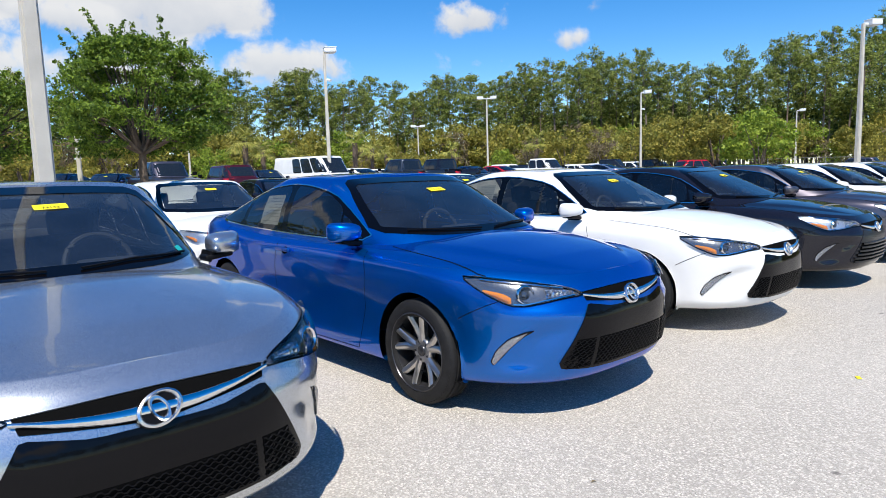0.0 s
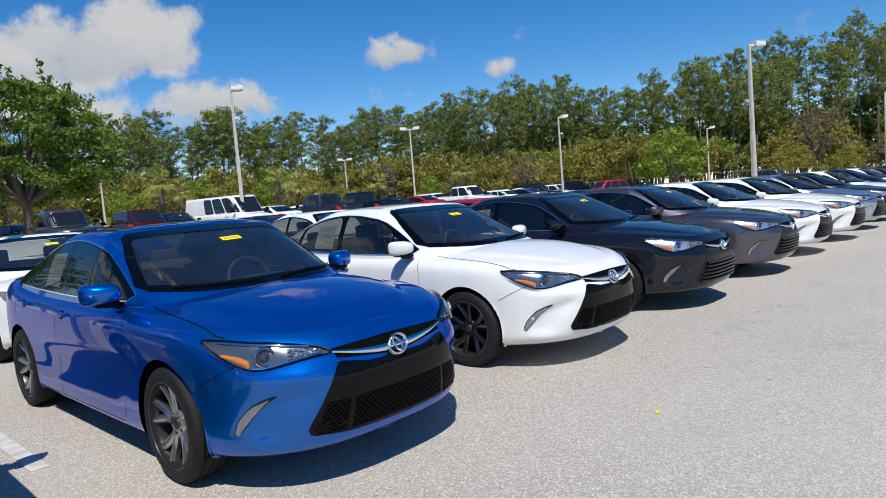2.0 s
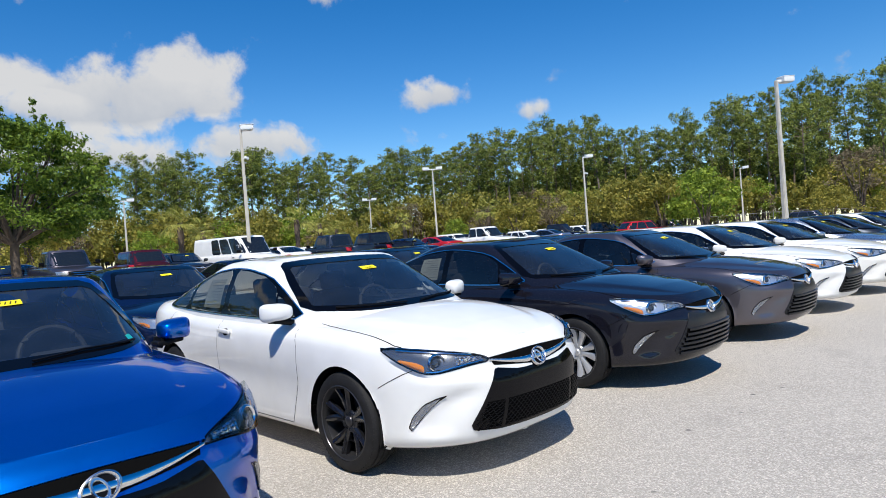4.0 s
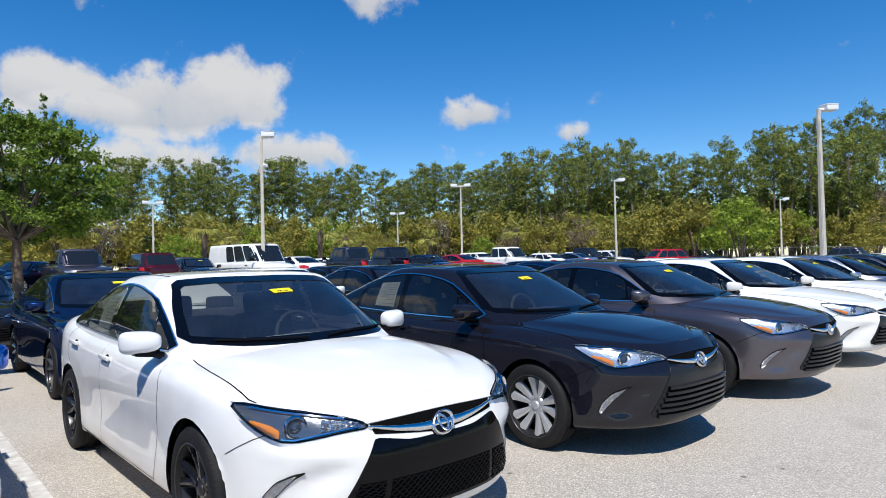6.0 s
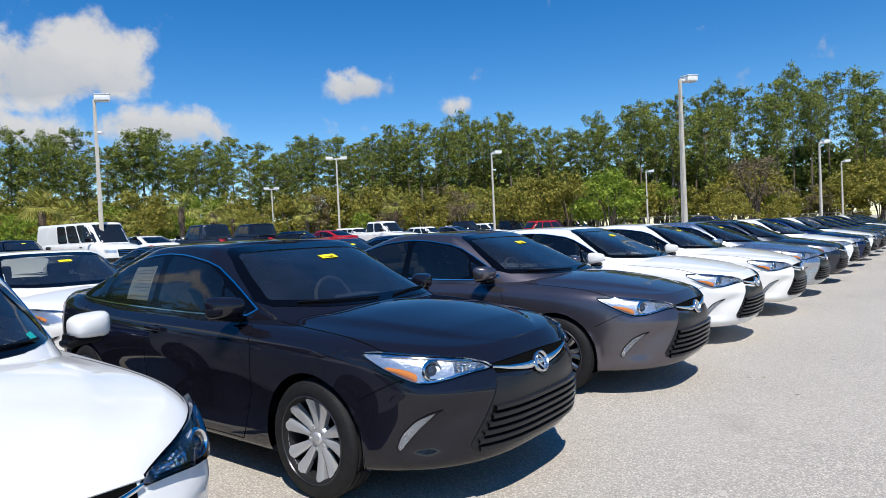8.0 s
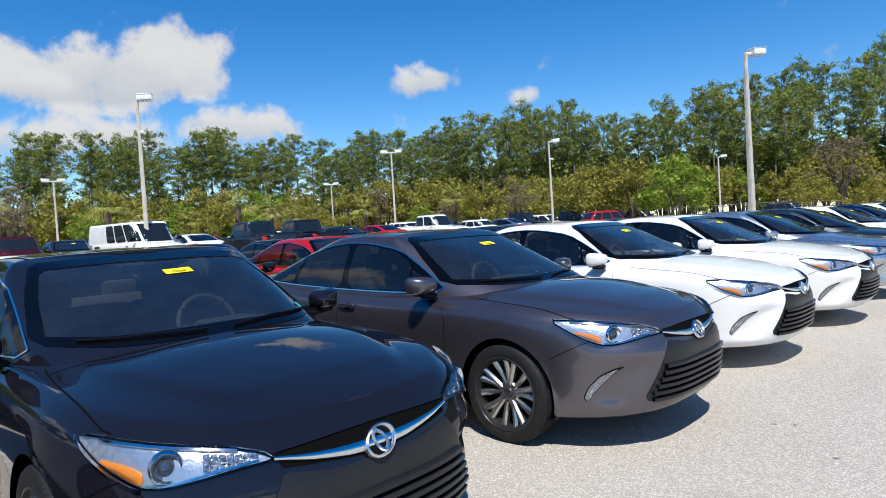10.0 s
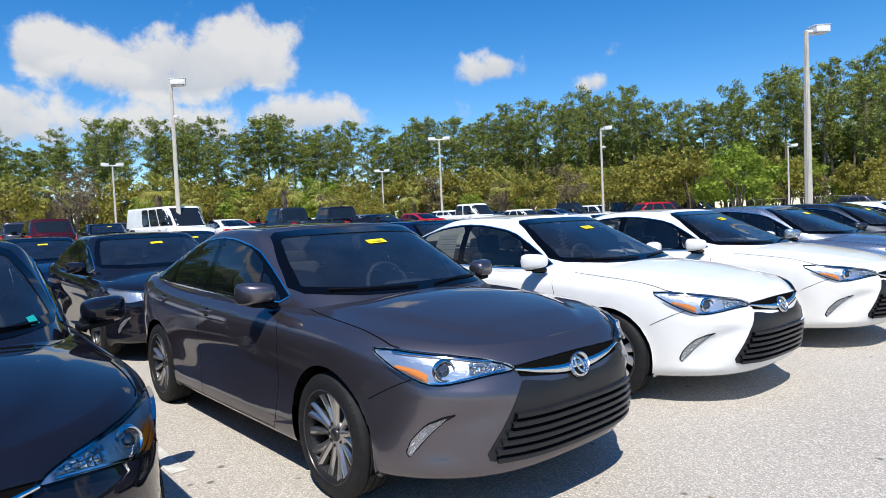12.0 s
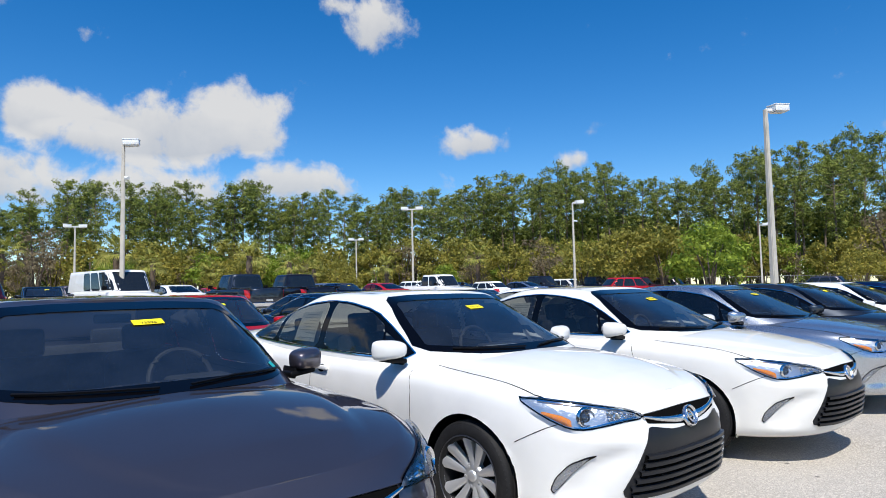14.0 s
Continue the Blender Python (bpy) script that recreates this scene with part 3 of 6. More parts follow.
SCREEN = [(-0.735, 1.04), (-0.45, 1.02), (0.45, 1.02), (0.735, 1.04), (0.675, 1.25), (0.592, 1.408), (0.3, 1.424), (-0.3, 1.424), (-0.592, 1.408), (-0.675, 1.25)]
BACKLIGHT = [(-0.64, 1.10), (0.64, 1.10), (0.57, 1.30), (0.51, 1.405), (-0.51, 1.405), (-0.57, 1.30)]
DLO = [(1.575, 0.985), (1.86, 1.165), (2.14, 1.318), (2.5, 1.375), (2.78, 1.39), (3.1, 1.366), (3.44, 1.292), (3.74, 1.18), (3.99, 1.08), (3.92, 1.058), (3.4, 1.02), (2.8, 0.998), (2.2, 0.986)]
PANES = {
    "front_window": [(1.94, 0.998), (1.985, 1.205), (2.18, 1.307), (2.5, 1.358), (2.70, 1.372), (2.715, 1.005)],
    "quarter_glass": [(1.69, 0.998), (1.89, 0.998), (1.96, 1.16), (1.88, 1.125)],
    "rear_window": [(2.80, 1.010), (2.785, 1.374), (3.1, 1.346), (3.38, 1.286), (3.47, 1.038), (3.2, 1.022)],
    "rear_quarter_glass": [(3.53, 1.046), (3.45, 1.262), (3.73, 1.158), (3.93, 1.083), (3.90, 1.068)],
}
HEADLIGHT = [(19, 0.730), (25, 0.722), (30, 0.706), (35, 0.688), (39, 0.690), (45, 0.742), (53.5, 0.842), (47, 0.838), (40, 0.824), (32, 0.806), (25.5, 0.784), (21, 0.758)]
AMBER = [(38.6, 0.700), (40, 0.706), (46.5, 0.766), (46, 0.776), (41, 0.758), (38.6, 0.736)]
GRILLE = [(-0.385, 0.685), (-0.2, 0.650), (0.2, 0.650), (0.385, 0.685), (0.43, 0.61), (0.56, 0.362), (0.545, 0.325), (0.38, 0.308), (0, 0.300), (-0.38, 0.308), (-0.545, 0.325), (-0.56, 0.362), (-0.43, 0.61)]
NOSE_GAP_SHADE = [(-0.40, 0.758), (-0.385, 0.700), (0, 0.655), (0.385, 0.700), (0.40, 0.758), (0.2, 0.762), (0, 0.763), (-0.2, 0.762)]


def half_width(z):
    return float(np.interp(z, [0.305, 0.362, 0.61, 0.68], [0.535, 0.56, 0.43, 0.385]))


def wheel_meshes():
    """Tyre, rims of four patterns, and what shows behind the spokes."""
    out = {}
    w, r = 0.108, WHEEL_R
    prof = [(w * 0.80, 0.222), (w * 0.98, 0.238), (w * 1.04, 0.272), (w * 1.01, 0.306), (w * 0.90, 0.325), (w * 0.76, r - 0.002)]
    for a in (0.5, 0.05, -0.4):
        prof += [(w * a + 0.012, r), (w * a + 0.008, r - 0.009), (w * a - 0.002, r - 0.009), (w * a - 0.006, r)]
    prof += [(-w * 0.72, r - 0.002), (-w, 0.30), (-w * 0.9, 0.205)]
    pieces = [lathe(prof, 56)]
    for k in range(72):
        a = 2 * math.pi * k / 72
        b = box_bm(0.026, 0.011, 0.006, Matrix.Rotation(a, 4, "X") @ Matrix.Translation((w * 0.86, 0, 0.3235)) @ Matrix.Rotation(0.6, 4, "Y"))
        pieces.append(([v.co.copy() for v in b.verts], [[v.index for v in f.verts] for f in b.faces]))
        b.free()
    out["tyre"] = joined("tyre", pieces)
    out["far_tyre"] = joined("tyre", [lathe([(w * 0.80, 0.222), (w * 1.03, 0.272), (w * 0.9, 0.325), (w * 0.7, r), (-w * 0.7, r), (-w, 0.30), (-w * 0.9, 0.05)], 24)])
    out["barrel"] = joined("barrel", [lathe([(0.062, 0.213), (0.085, 0.222), (0.092, 0.214), (0.078, 0.206), (0.02, 0.196), (-0.09, 0.196)], 48)])
    out["brake"] = joined("brake_disc", [lathe([(-0.02, 0.02), (-0.02, 0.145), (-0.035, 0.15), (-0.05, 0.195), (-0.06, 0.2)], 32)])

    def spoke(a0, a1, r0, r1, w0, w1, x0, x1, ridge=0.012):
        vs, fs = [], []
        for i in range(5):
            t = i / 4
            a, rr, ww, xx = a0 + (a1 - a0) * t, r0 + (r1 - r0) * t, w0 + (w1 - w0) * t, x0 + (x1 - x0) * t ** 1.5
            c, tg = Vector((0, math.cos(a), math.sin(a))), Vector((0, -math.sin(a), math.cos(a)))
            for off, dx in ((-1, -0.03), (-1, 0.0), (-0.35, ridge), (0.35, ridge), (1, 0.0), (1, -0.03)):
                vs.append(c * rr + tg * ww * off + Vector((xx + dx, 0, 0)))
        for i in range(4):
            for k in range(5):
                fs.append((i * 6 + k, i * 6 + k + 1, (i + 1) * 6 + k + 1, (i + 1) * 6 + k))
        return vs, fs

    def nuts():
        ps = [lathe([(0.052, 0.0001), (0.052, 0.022), (0.046, 0.030), (0.03, 0.034)], 20)]
        for k in range(5):
            a = 2 * math.pi * (k + 0.5) / 5
            v, f = lathe([(0.046, 0.0001), (0.044, 0.007), (0.028, 0.009)], 8)
            ps.append(([(x, y + 0.052 * math.cos(a), z + 0.052 * math.sin(a)) for x, y, z in v], f))
        return ps

    hub = lathe([(0.04, 0.028), (0.04, 0.062), (0.03, 0.072), (0.0, 0.075)], 32)
    tau = 2 * math.pi
    five = []
    for k in range(5):
        a = tau * k / 5 + 0.3
        five += [spoke(a - 0.10, a - 0.27, 0.05, 0.21, 0.021, 0.021, 0.032, 0.066), spoke(a + 0.10, a + 0.27, 0.05, 0.21, 0.021, 0.021, 0.032, 0.066)]
    out["five_twin"] = joined("spokes", five + [hub])
    ten = []
    for k in range(5):
        a = tau * k / 5
        ten += [spoke(a - 0.25, a - 0.26, 0.05, 0.209, 0.014, 0.034, 0.035, 0.072, 0.008), spoke(a + 0.25, a + 0.26, 0.05, 0.209, 0.014, 0.034, 0.035, 0.072, 0.008)]
    ten.append(lathe([(0.060, 0.200), (0.078, 0.206), (0.082, 0.212), (0.076, 0.216)], 48))
    out["ten_blade"] = joined("spokes", ten + [hub])
    split = []
    for k in range(5):
        a = tau * k / 5
        split += [spoke(a - 0.05, a - 0.17, 0.05, 0.21, 0.016, 0.020, 0.034, 0.066), spoke(a + 0.05, a + 0.17, 0.05, 0.21, 0.016, 0.020, 0.034, 0.066), spoke(a + 0.55, a + 0.63, 0.06, 0.21, 0.014, 0.022, 0.03, 0.06)]
    out["ten_split"] = joined("spokes", split + [hub])
    out["nuts"] = joined("hub_cap", nuts())
    return out


WHEELS = wheel_meshes()
WHEEL_LOOK = {"sport": ("five_twin", M_RIM_MACHINED), "black": ("five_twin", M_RIM_BLACK), "blade": ("ten_blade", M_RIM_SILVER), "split": ("ten_split", M_RIM_MACHINED)}


def add_wheel(car, x, y, style, size=1.0, name="wheel", detail=1):
    """Tyre with its rim, spokes, brake disc and hub cap."""
    s = 1 if x > 0 else -1
    m = Matrix.Translation((x, y, WHEEL_Z * size)) @ Matrix.Rotation(0 if s > 0 else math.pi, 4, "Z") @ Matrix.Rotation(0.4 + y, 4, "X") @ Matrix.Scale(size, 4)
    kind, mat = WHEEL_LOOK[style]
    wheel = part(name, WHEELS["tyre" if detail == 2 else "far_tyre"], M_RUBBER, car, "black rubber tyre", m)
    big = Matrix.Translation((0.016, 0, 0)) @ Matrix.Diagonal((1.05, 1.15, 1.15, 1))
    part("rim", WHEELS["barrel"], M_RIM_DARK, wheel, m=big)
    part("spokes", WHEELS[kind], mat, wheel, m=big)
    if detail < 2:
        return
    part("brake_disc", WHEELS["brake"], M_RIM_DARK, wheel, m=big)
    part("hub_cap", WHEELS["nuts"], M_RIM_DARK if style != "blade" else M_RIM_SILVER, wheel, m=big)


def lamp_cells(skin, sx):
    """Two rows of small tilted mirrors that fill the inner end of a headlight."""
    rng = random.Random(5)
    pieces = []
    for r in range(3):
        for k in range(7):
            a0, a1 = 21.6 + k * 1.15, 21.6 + (k + 1) * 1.15 - 0.12
            lo, hi = np.interp(a0, [21.6, 32.0], [0.741, 0.722]), np.interp(a0, [21.6, 32.0], [0.757, 0.788])
            z0, z1 = lo + (hi - lo) * r / 3, lo + (hi - lo) * (r + 0.93) / 3
            lift = [0.006 + rng.uniform(0, 0.012) for _ in range(4)]
            vs = []
            for (a, z), up in zip(((a0, z0), (a1, z0), (a1, z1), (a0, z1)), lift):
                h, n = skin.at("round", a * sx, z)
                vs.append(h + n * up)
            mid, n = skin.at("round", (a0 + a1) / 2 * sx, (z0 + z1) / 2)
            vs.append(mid + n * 0.005)
            pieces.append((vs, [(0, 1, 4), (1, 2, 4), (2, 3, 4), (3, 0, 4)]))
    return joined("headlight_reflector", pieces, False)


def build_sedan_meshes(fine=True):
    """All meshes of the sedan, made once and shared by every car of the rows."""
    (lv, lf), (cv, cf) = sedan_shells(fine)
    skin_low, skin_cab = Skin(lv, lf), Skin(cv, cf)
    both = Skin(np.concatenate([lv, cv]), np.concatenate([lf, cf + len(lv)]))
    parts = []
    # openings under the glass
    cen = cv[cf].mean(1)
    gone = np.zeros(len(cf), bool)
    side = np.abs(cen[:, 0]) > 0.45
    for poly in PANES.values():
        gone |= side & inside(inset(rounded(poly, 0.12, 1), -0.008), cen[:, 1:3])
    gone |= (cen[:, 1] < 2.45) & (np.abs(cen[:, 0]) < 0.76) & inside(inset(SCREEN, 0.03), cen[:, [0, 2]])
    gone |= (cen[:, 1] > 3.1) & inside(inset(BACKLIGHT, 0.03), cen[:, [0, 2]])
    # the deck below the cabin is left open
    lc = lv[lf].mean(1)
    deck = (lc[:, 1] > 1.6) & (lc[:, 1] < 3.9) & (np.abs(lc[:, 0]) < 0.72) & (lc[:, 2] > 0.9)
    v2, f2 = carve(lv, lf[~deck], [(y, WHEEL_Z) for y in WHEEL_Y], 0.378, 0.55, 0.045 if fine else 0.09)
    body = mesh_of("body", np.concatenate([v2, cv]), np.concatenate([f2, cf[~gone] + len(v2)]), sharp=50)
    bm = bmesh.new()
    bm.from_mesh(body)
    bmesh.ops.remove_doubles(bm, verts=bm.verts[:], dist=0.0004)
    bmesh.ops.delete(bm, geom=[v for v in bm.verts if not v.link_faces], context="VERTS")
    bm.to_mesh(body)
    bm.free()
    body.shade_smooth()
    body.set_sharp_from_angle(angle=radians(50))
    parts.append(("body", body, "paint", "", None))
    # wheel housings
    for wy in WHEEL_Y:
        for s in (-1, 1):
            v, f = lathe([(0.855, 0.379), (0.80, 0.379), (0.52, 0.379), (0.50, 0.01)], 40)
            parts.append(("wheel_housing", joined("wheel_housing", [([(x * s, y + wy, max(z + WHEEL_Z, 0.2)) for x, y, z in v], f)]), M_BLACK, "", None))
    # glass
    parts.append(("windscreen", skin_cab.patch("windscreen", "front", rounded(SCREEN, 0.15, 1), 0.002, 0.09, 0.0), M_GLASS, "dark tinted windscreen", None))
    parts.append(("windscreen_border", skin_cab.patch("windscreen_border", "front", rounded(SCREEN, 0.15, 1), 0.004, 0.05, 0.004, [inset(rounded(SCREEN, 0.15, 1), 0.04)]), M_BLACKGLOSS, "", None))
    parts.append(("rear_screen", skin_cab.patch("rear_screen", "rear", rounded(BACKLIGHT, 0.15, 1), 0.003, 0.09, 0.0), M_TINT, "", None))
    for way in ("right", "left"):
        frame_poly = rounded(DLO, 0.2, 1)
        parts.append(("window_frame", skin_cab.patch("window_frame", way, frame_poly, 0.004, 0.045, 0.0, [rounded(q, 0.12, 1) for q in PANES.values()]), "frame", "", None))
        for nm, poly in PANES.items():
            parts.append((nm, skin_cab.patch(nm, way, rounded(poly, 0.12, 1), 0.0055, 0.07, 0.0), M_TINT, "", None))
        line = [tuple(p) for p in rounded(DLO, 0.2, 1)]
        parts.append(("window_trim", joined("window_trim", [skin_cab.ribbon("t", way, line + line[:1], 0.013, 0.003, 0.05, height=0.003)]), M_CHROME, "bright metal window trim", None))
        seams = [[(1.55, 0.925), (1.50, 0.80), (1.50, 0.55), (1.58, 0.32), (1.62, 0.245)], [(2.755, 0.985), (2.77, 0.85), (2.79, 0.5), (2.79, 0.245)],
                 [(3.72, 1.02), (3.80, 0.93), (3.78, 0.80), (3.60, 0.66), (3.44, 0.48), (3.35, 0.30), (3.33, 0.245)], [(1.62, 0.245), (2.4, 0.242), (3.33, 0.245)], [(0.615, 0.60), (0.53, 0.645), (0.44, 0.69), (0.385, 0.712)]]
        for s in seams:
            parts.append(("panel_seam", joined("panel_seam", [skin_low.ribbon("s", way, s, 0.0045, 0.0015)], False), M_SEAM_SHADE, "", None))
        sx = -1 if way == "right" else 1
        for hy, hz in ((2.62, 0.868), (3.55, 0.905)):
            h, n = skin_low.at(way, hy, hz)
            bm = box_bm(0.022, 0.21, 0.034, Matrix.Translation(h + n * 0.022) @ Matrix.Rotation(0.03, 4, "X"), 0.010, 3)
            box_bm(0.03, 0.03, 0.03, Matrix.Translation(h + n * 0.005 + Vector((0, 0.085, 0))), 0.006, 1, bm)
            box_bm(0.03, 0.03, 0.03, Matrix.Translation(h + n * 0.005 + Vector((0, -0.085, 0))), 0.006, 1, bm)
            parts.append(("door_handle", mesh_bm("door_handle", bm), "paint", "", None))
            # dark oval on the flat door paints the shade of a handle cup
            cup = [(hy + 0.05 * math.cos(a), hz - 0.004 + 0.030 * math.sin(a)) for a in np.linspace(0, 6.28, 14)[:-1]]
            parts.append(("handle_cup_shade", skin_low.patch("handle_cup_shade", way, cup, 0.001, 0.03, 0.0), M_SEAM_SHADE, "", None))
        # door mirror
        bm = bmesh.new()
        bmesh.ops.create_uvsphere(bm, u_segments=24, v_segments=14, radius=1)
        for v in bm.verts:
            x, y, z = v.co
            v.co = (sx * (0.945 + 0.112 * np.sign(x) * abs(x) ** 0.6), 1.70 + (0.11 if y < 0 else 0.03) * y * (1 - 0.3 * x) + 0.02 * x, 1.062 + (0.062 if z > 0 else 0.072) * np.sign(z) * abs(z) ** 0.55 * (1 + 0.16 * x))
        bmesh.ops.recalc_face_normals(bm, faces=bm.faces[:])
        parts.append(("door_mirror", mesh_bm("door_mirror", bm), "paint", "painted door mirror shell", None))
        bm = box_bm(0.17, 0.115, 0.034, Matrix.Translation((sx * 0.90, 1.69, 0.985)) @ Matrix.Rotation(-0.12 * sx, 4, "Y"), 0.014, 3)
        box_bm(0.02, 0.14, 0.07, Matrix.Translation((sx * 0.85, 1.71, 0.985)) @ Matrix.Rotation(0.2 * sx, 4, "Y"), 0.008, 2, bm)
        parts.append(("mirror_arm", mesh_bm("mirror_arm", bm), M_BLACK, "", None))
        bm = bmesh.new()
        bmesh.ops.create_circle(bm, cap_ends=True, segments=24, radius=1)
        for v in bm.verts:
            v.co = (sx * (0.945 + 0.095 * v.co.x), 1.7325 + 0.016 * v.co.x, 1.058 + 0.055 * v.co.y)
        parts.append(("mirror_glass", mesh_bm("mirror_glass", bm, False), M_CHROME, "", None))
        # headlight
        sg = lambda poly: [(a * sx, b) for a, b in poly]
        hl = rounded(sg(HEADLIGHT), 0.2, 1)
        parts.append(("headlight", skin_low.patch("headlight", "round", hl, 0.002, 0.022, 0.01), "lamp", "clear headlight unit", None))
        parts.append(("headlight_rim", joined("headlight_rim", [skin_low.ribbon("r", "round", [tuple(p) for p in hl] + [tuple(hl[0])], 0.008, 0.004, 0.03)]), M_BLACKGLOSS, "", None))
        parts.append(("turn_signal", skin_low.patch("turn_signal", "round", rounded(sg(AMBER), 0.15, 1), 0.007, 0.02, 0.005), M_AMBER, "amber side marker", None))
        parts.append(("headlight_reflector", lamp_cells(skin_low, sx), M_FACET, "faceted chrome reflector", None))
        brow = sg([(24.5, 0.774), (32, 0.797), (40, 0.815), (47, 0.829)])
        parts.append(("lamp_brow", joined("lamp_brow", [skin_low.ribbon("b", "round", brow, 0.012, 0.009, 0.02, height=0.004)]), M_CHROME, "", None))
        sill = sg([(21.5, 0.737), (26, 0.729), (30.5, 0.715), (35, 0.697), (38, 0.699)])
        parts.append(("lamp_sill", joined("lamp_sill", [skin_low.ribbon("b", "round", sill, 0.009, 0.009, 0.02, height=0.004)]), M_CHROME, "", None))
        h, n = skin_low.at("round", 35.0 * sx, 0.752)
        rings = []
        rot = Vector((1, 0, 0)).rotation_difference((n + Vector((0, -0.8, -0.2))).normalized()).to_matrix()
        for prof in ([(0.004, 0.038), (0.016, 0.042), (0.020, 0.047), (0.016, 0.052), (0.002, 0.056)], [(0.022, 0.0001), (0.019, 0.014), (0.012, 0.025), (0.002, 0.031)], [(0.004, 0.031), (0.006, 0.038)]):
            v, f = lathe(prof, 28)
            rings.append(([rot @ Vector(q) + h for q in v], f))
        parts.append(("headlight_ring", joined("headlight_ring", rings[:1]), M_CHROME, "", None))
        parts.append(("projector_lens", joined("projector_lens", rings[1:2]), M_LENSBALL, "", None))
        parts.append(("projector_collar", joined("projector_collar", rings[2:]), M_LAMPDARK, "", None))
        parts.append(("headlight_lens", skin_low.patch("headlight_lens", "round", hl, 0.024, 0.03, 0.022), M_LENS, "clear moulded headlight cover", None))
        fog = [(43.6, 0.340), (44.5, 0.364), (43.1, 0.43), (39.6, 0.506), (35.5, 0.544), (32.6, 0.557), (35.4, 0.519), (38.9, 0.450), (41.5, 0.385)]
        slim = [(43.3, 0.346), (44.1, 0.366), (42.8, 0.43), (39.4, 0.503), (34.6, 0.545), (35.9, 0.517), (39.2, 0.450), (41.8, 0.387)]
        parts.append(("fog_slot", skin_low.patch("fog_slot", "round", rounded(sg(fog), 0.15, 1), 0.004, 0.018, 0.012), M_BLACKGLOSS, "dark corner lamp recess", None))
        parts.append(("corner_lamp", skin_low.patch("corner_lamp", "round", rounded(sg(slim), 0.15, 1), 0.008, 0.012, 0.006), M_LAMPGLASS, "bright strip lamp", None))
        tail = [(0.46 * sx, 0.80), (0.80 * sx, 0.83), (0.80 * sx, 0.99), (0.66 * sx, 1.0), (0.46 * sx, 0.93)]
        parts.append(("tail_light", skin_low.patch("tail_light", "rear", tail, 0.004, 0.05, 0.01), M_REDLAMP, "red tail light", None))
        parts.append(("tail_light_wing", skin_low.patch("tail_light_wing", way, [(4.55, 0.86), (4.74, 0.84), (4.72, 0.97), (4.45, 0.985)], 0.004, 0.05, 0.008), M_REDLAMP, "", None))
        hood = [(0.775 * sx, 0.485), (0.79 * sx, 0.535), (0.792 * sx, 0.66), (0.785 * sx, 0.85), (0.775 * sx, 1.05), (0.755 * sx, 1.27), (0.735 * sx, 1.40)]
        parts.append(("hood_seam", joined("hood_seam", [skin_low.ribbon("h", "top", hood, 0.007, 0.0015)], False), M_SEAM_SHADE, "", None))
        wiper = [(-0.60, 1.05), (-0.35, 1.045), (-0.08, 1.036)] if sx < 0 else [(0.06, 1.036), (0.30, 1.052), (0.60, 1.05)]
        parts.append(("wiper", joined("wiper", [skin_cab.ribbon("w", "front", wiper, 0.012, 0.014, 0.05, height=0.005)]), M_BLACK, "", None))
        roofline = [(0.56 * sx, 2.3), (0.575 * sx, 2.7), (0.55 * sx, 3.3)]
        parts.append(("roof_seam", joined("roof_seam", [skin_cab.ribbon("h", "top", roofline, 0.012, 0.002)], False), M_SEAM_SHADE, "", None))
    # no opening is cut: a black patch paints the dark of the gap under the hood
    parts.append(("nose_gap_shade", skin_low.patch("nose_gap_shade", "front", NOSE_GAP_SHADE, 0.003, 0.03, 0.0), M_SEAM_SHADE, "", None))
    low_edge, top_edge = curve(0, 0.668, 0.10, 0.672, 0.25, 0.692, 0.405, 0.724), curve(0, 0.715, 0.10, 0.713, 0.25, 0.721, 0.405, 0.738)
    bv, bf, bulge = [], [], ((0.0, 0.002), (0.10, 0.011), (0.3, 0.017), (0.55, 0.019), (0.8, 0.016), (0.95, 0.009), (1.0, 0.002))
    cols = np.linspace(-0.405, 0.405, 55)
    for x in cols:
        a, b = float(low_edge(abs(x))), float(top_edge(abs(x)))
        for t, out in bulge:
            h, n = skin_low.at("front", x, a + (b - a) * t)
            bv.append(h + n * out)
    k = len(bulge)
    for i in range(len(cols) - 1):
        bf += [(i * k + j, (i + 1) * k + j, (i + 1) * k + j + 1, i * k + j + 1) for j in range(k - 1)]
    parts.append(("chrome_bar", mesh_of("chrome_bar", bv, bf, True, 60), M_CHROME, "chrome bar across the nose", None))
    lip = [(x, 0.7635 - 0.012 * (x / 0.42) ** 2) for x in np.linspace(-0.42, 0.42, 24)]
    parts.append(("hood_lip", joined("hood_lip", [skin_low.ribbon("l", "front", lip, 0.020, 0.003, 0.1, height=0.006)]), "paint", "", None))
    h, n = skin_low.at("front", 0, 0.690)
    tilt = Matrix.Translation(h + n * 0.012) @ Vector((1, 0, 0)).rotation_difference(n).to_matrix().to_4x4()
    ring = lathe([(0.0, 0.058), (0.010, 0.062), (0.016, 0.069), (0.012, 0.077), (0.0, 0.080)], 36)
    bar = lathe([(0.006, 0.021), (0.012, 0.024), (0.013, 0.030), (0.006, 0.034)], 28)
    parts.append(("badge", joined("badge", [([tilt @ Vector((x, y, z * 0.74)) for x, y, z in ring[0]], ring[1]), ([tilt @ Vector((x, y * 0.9, z * 1.45)) for x, y, z in bar[0]], bar[1])]), M_BADGE, "plain oval chrome badge", None))
    back = lathe([(0.004, 0.0001), (0.004, 0.066), (-0.012, 0.078)], 36)
    parts.append(("badge_back", joined("badge_back", [([tilt @ Vector((x, y, z * 0.74)) for x, y, z in back[0]], back[1])]), M_BLACK, "", None))
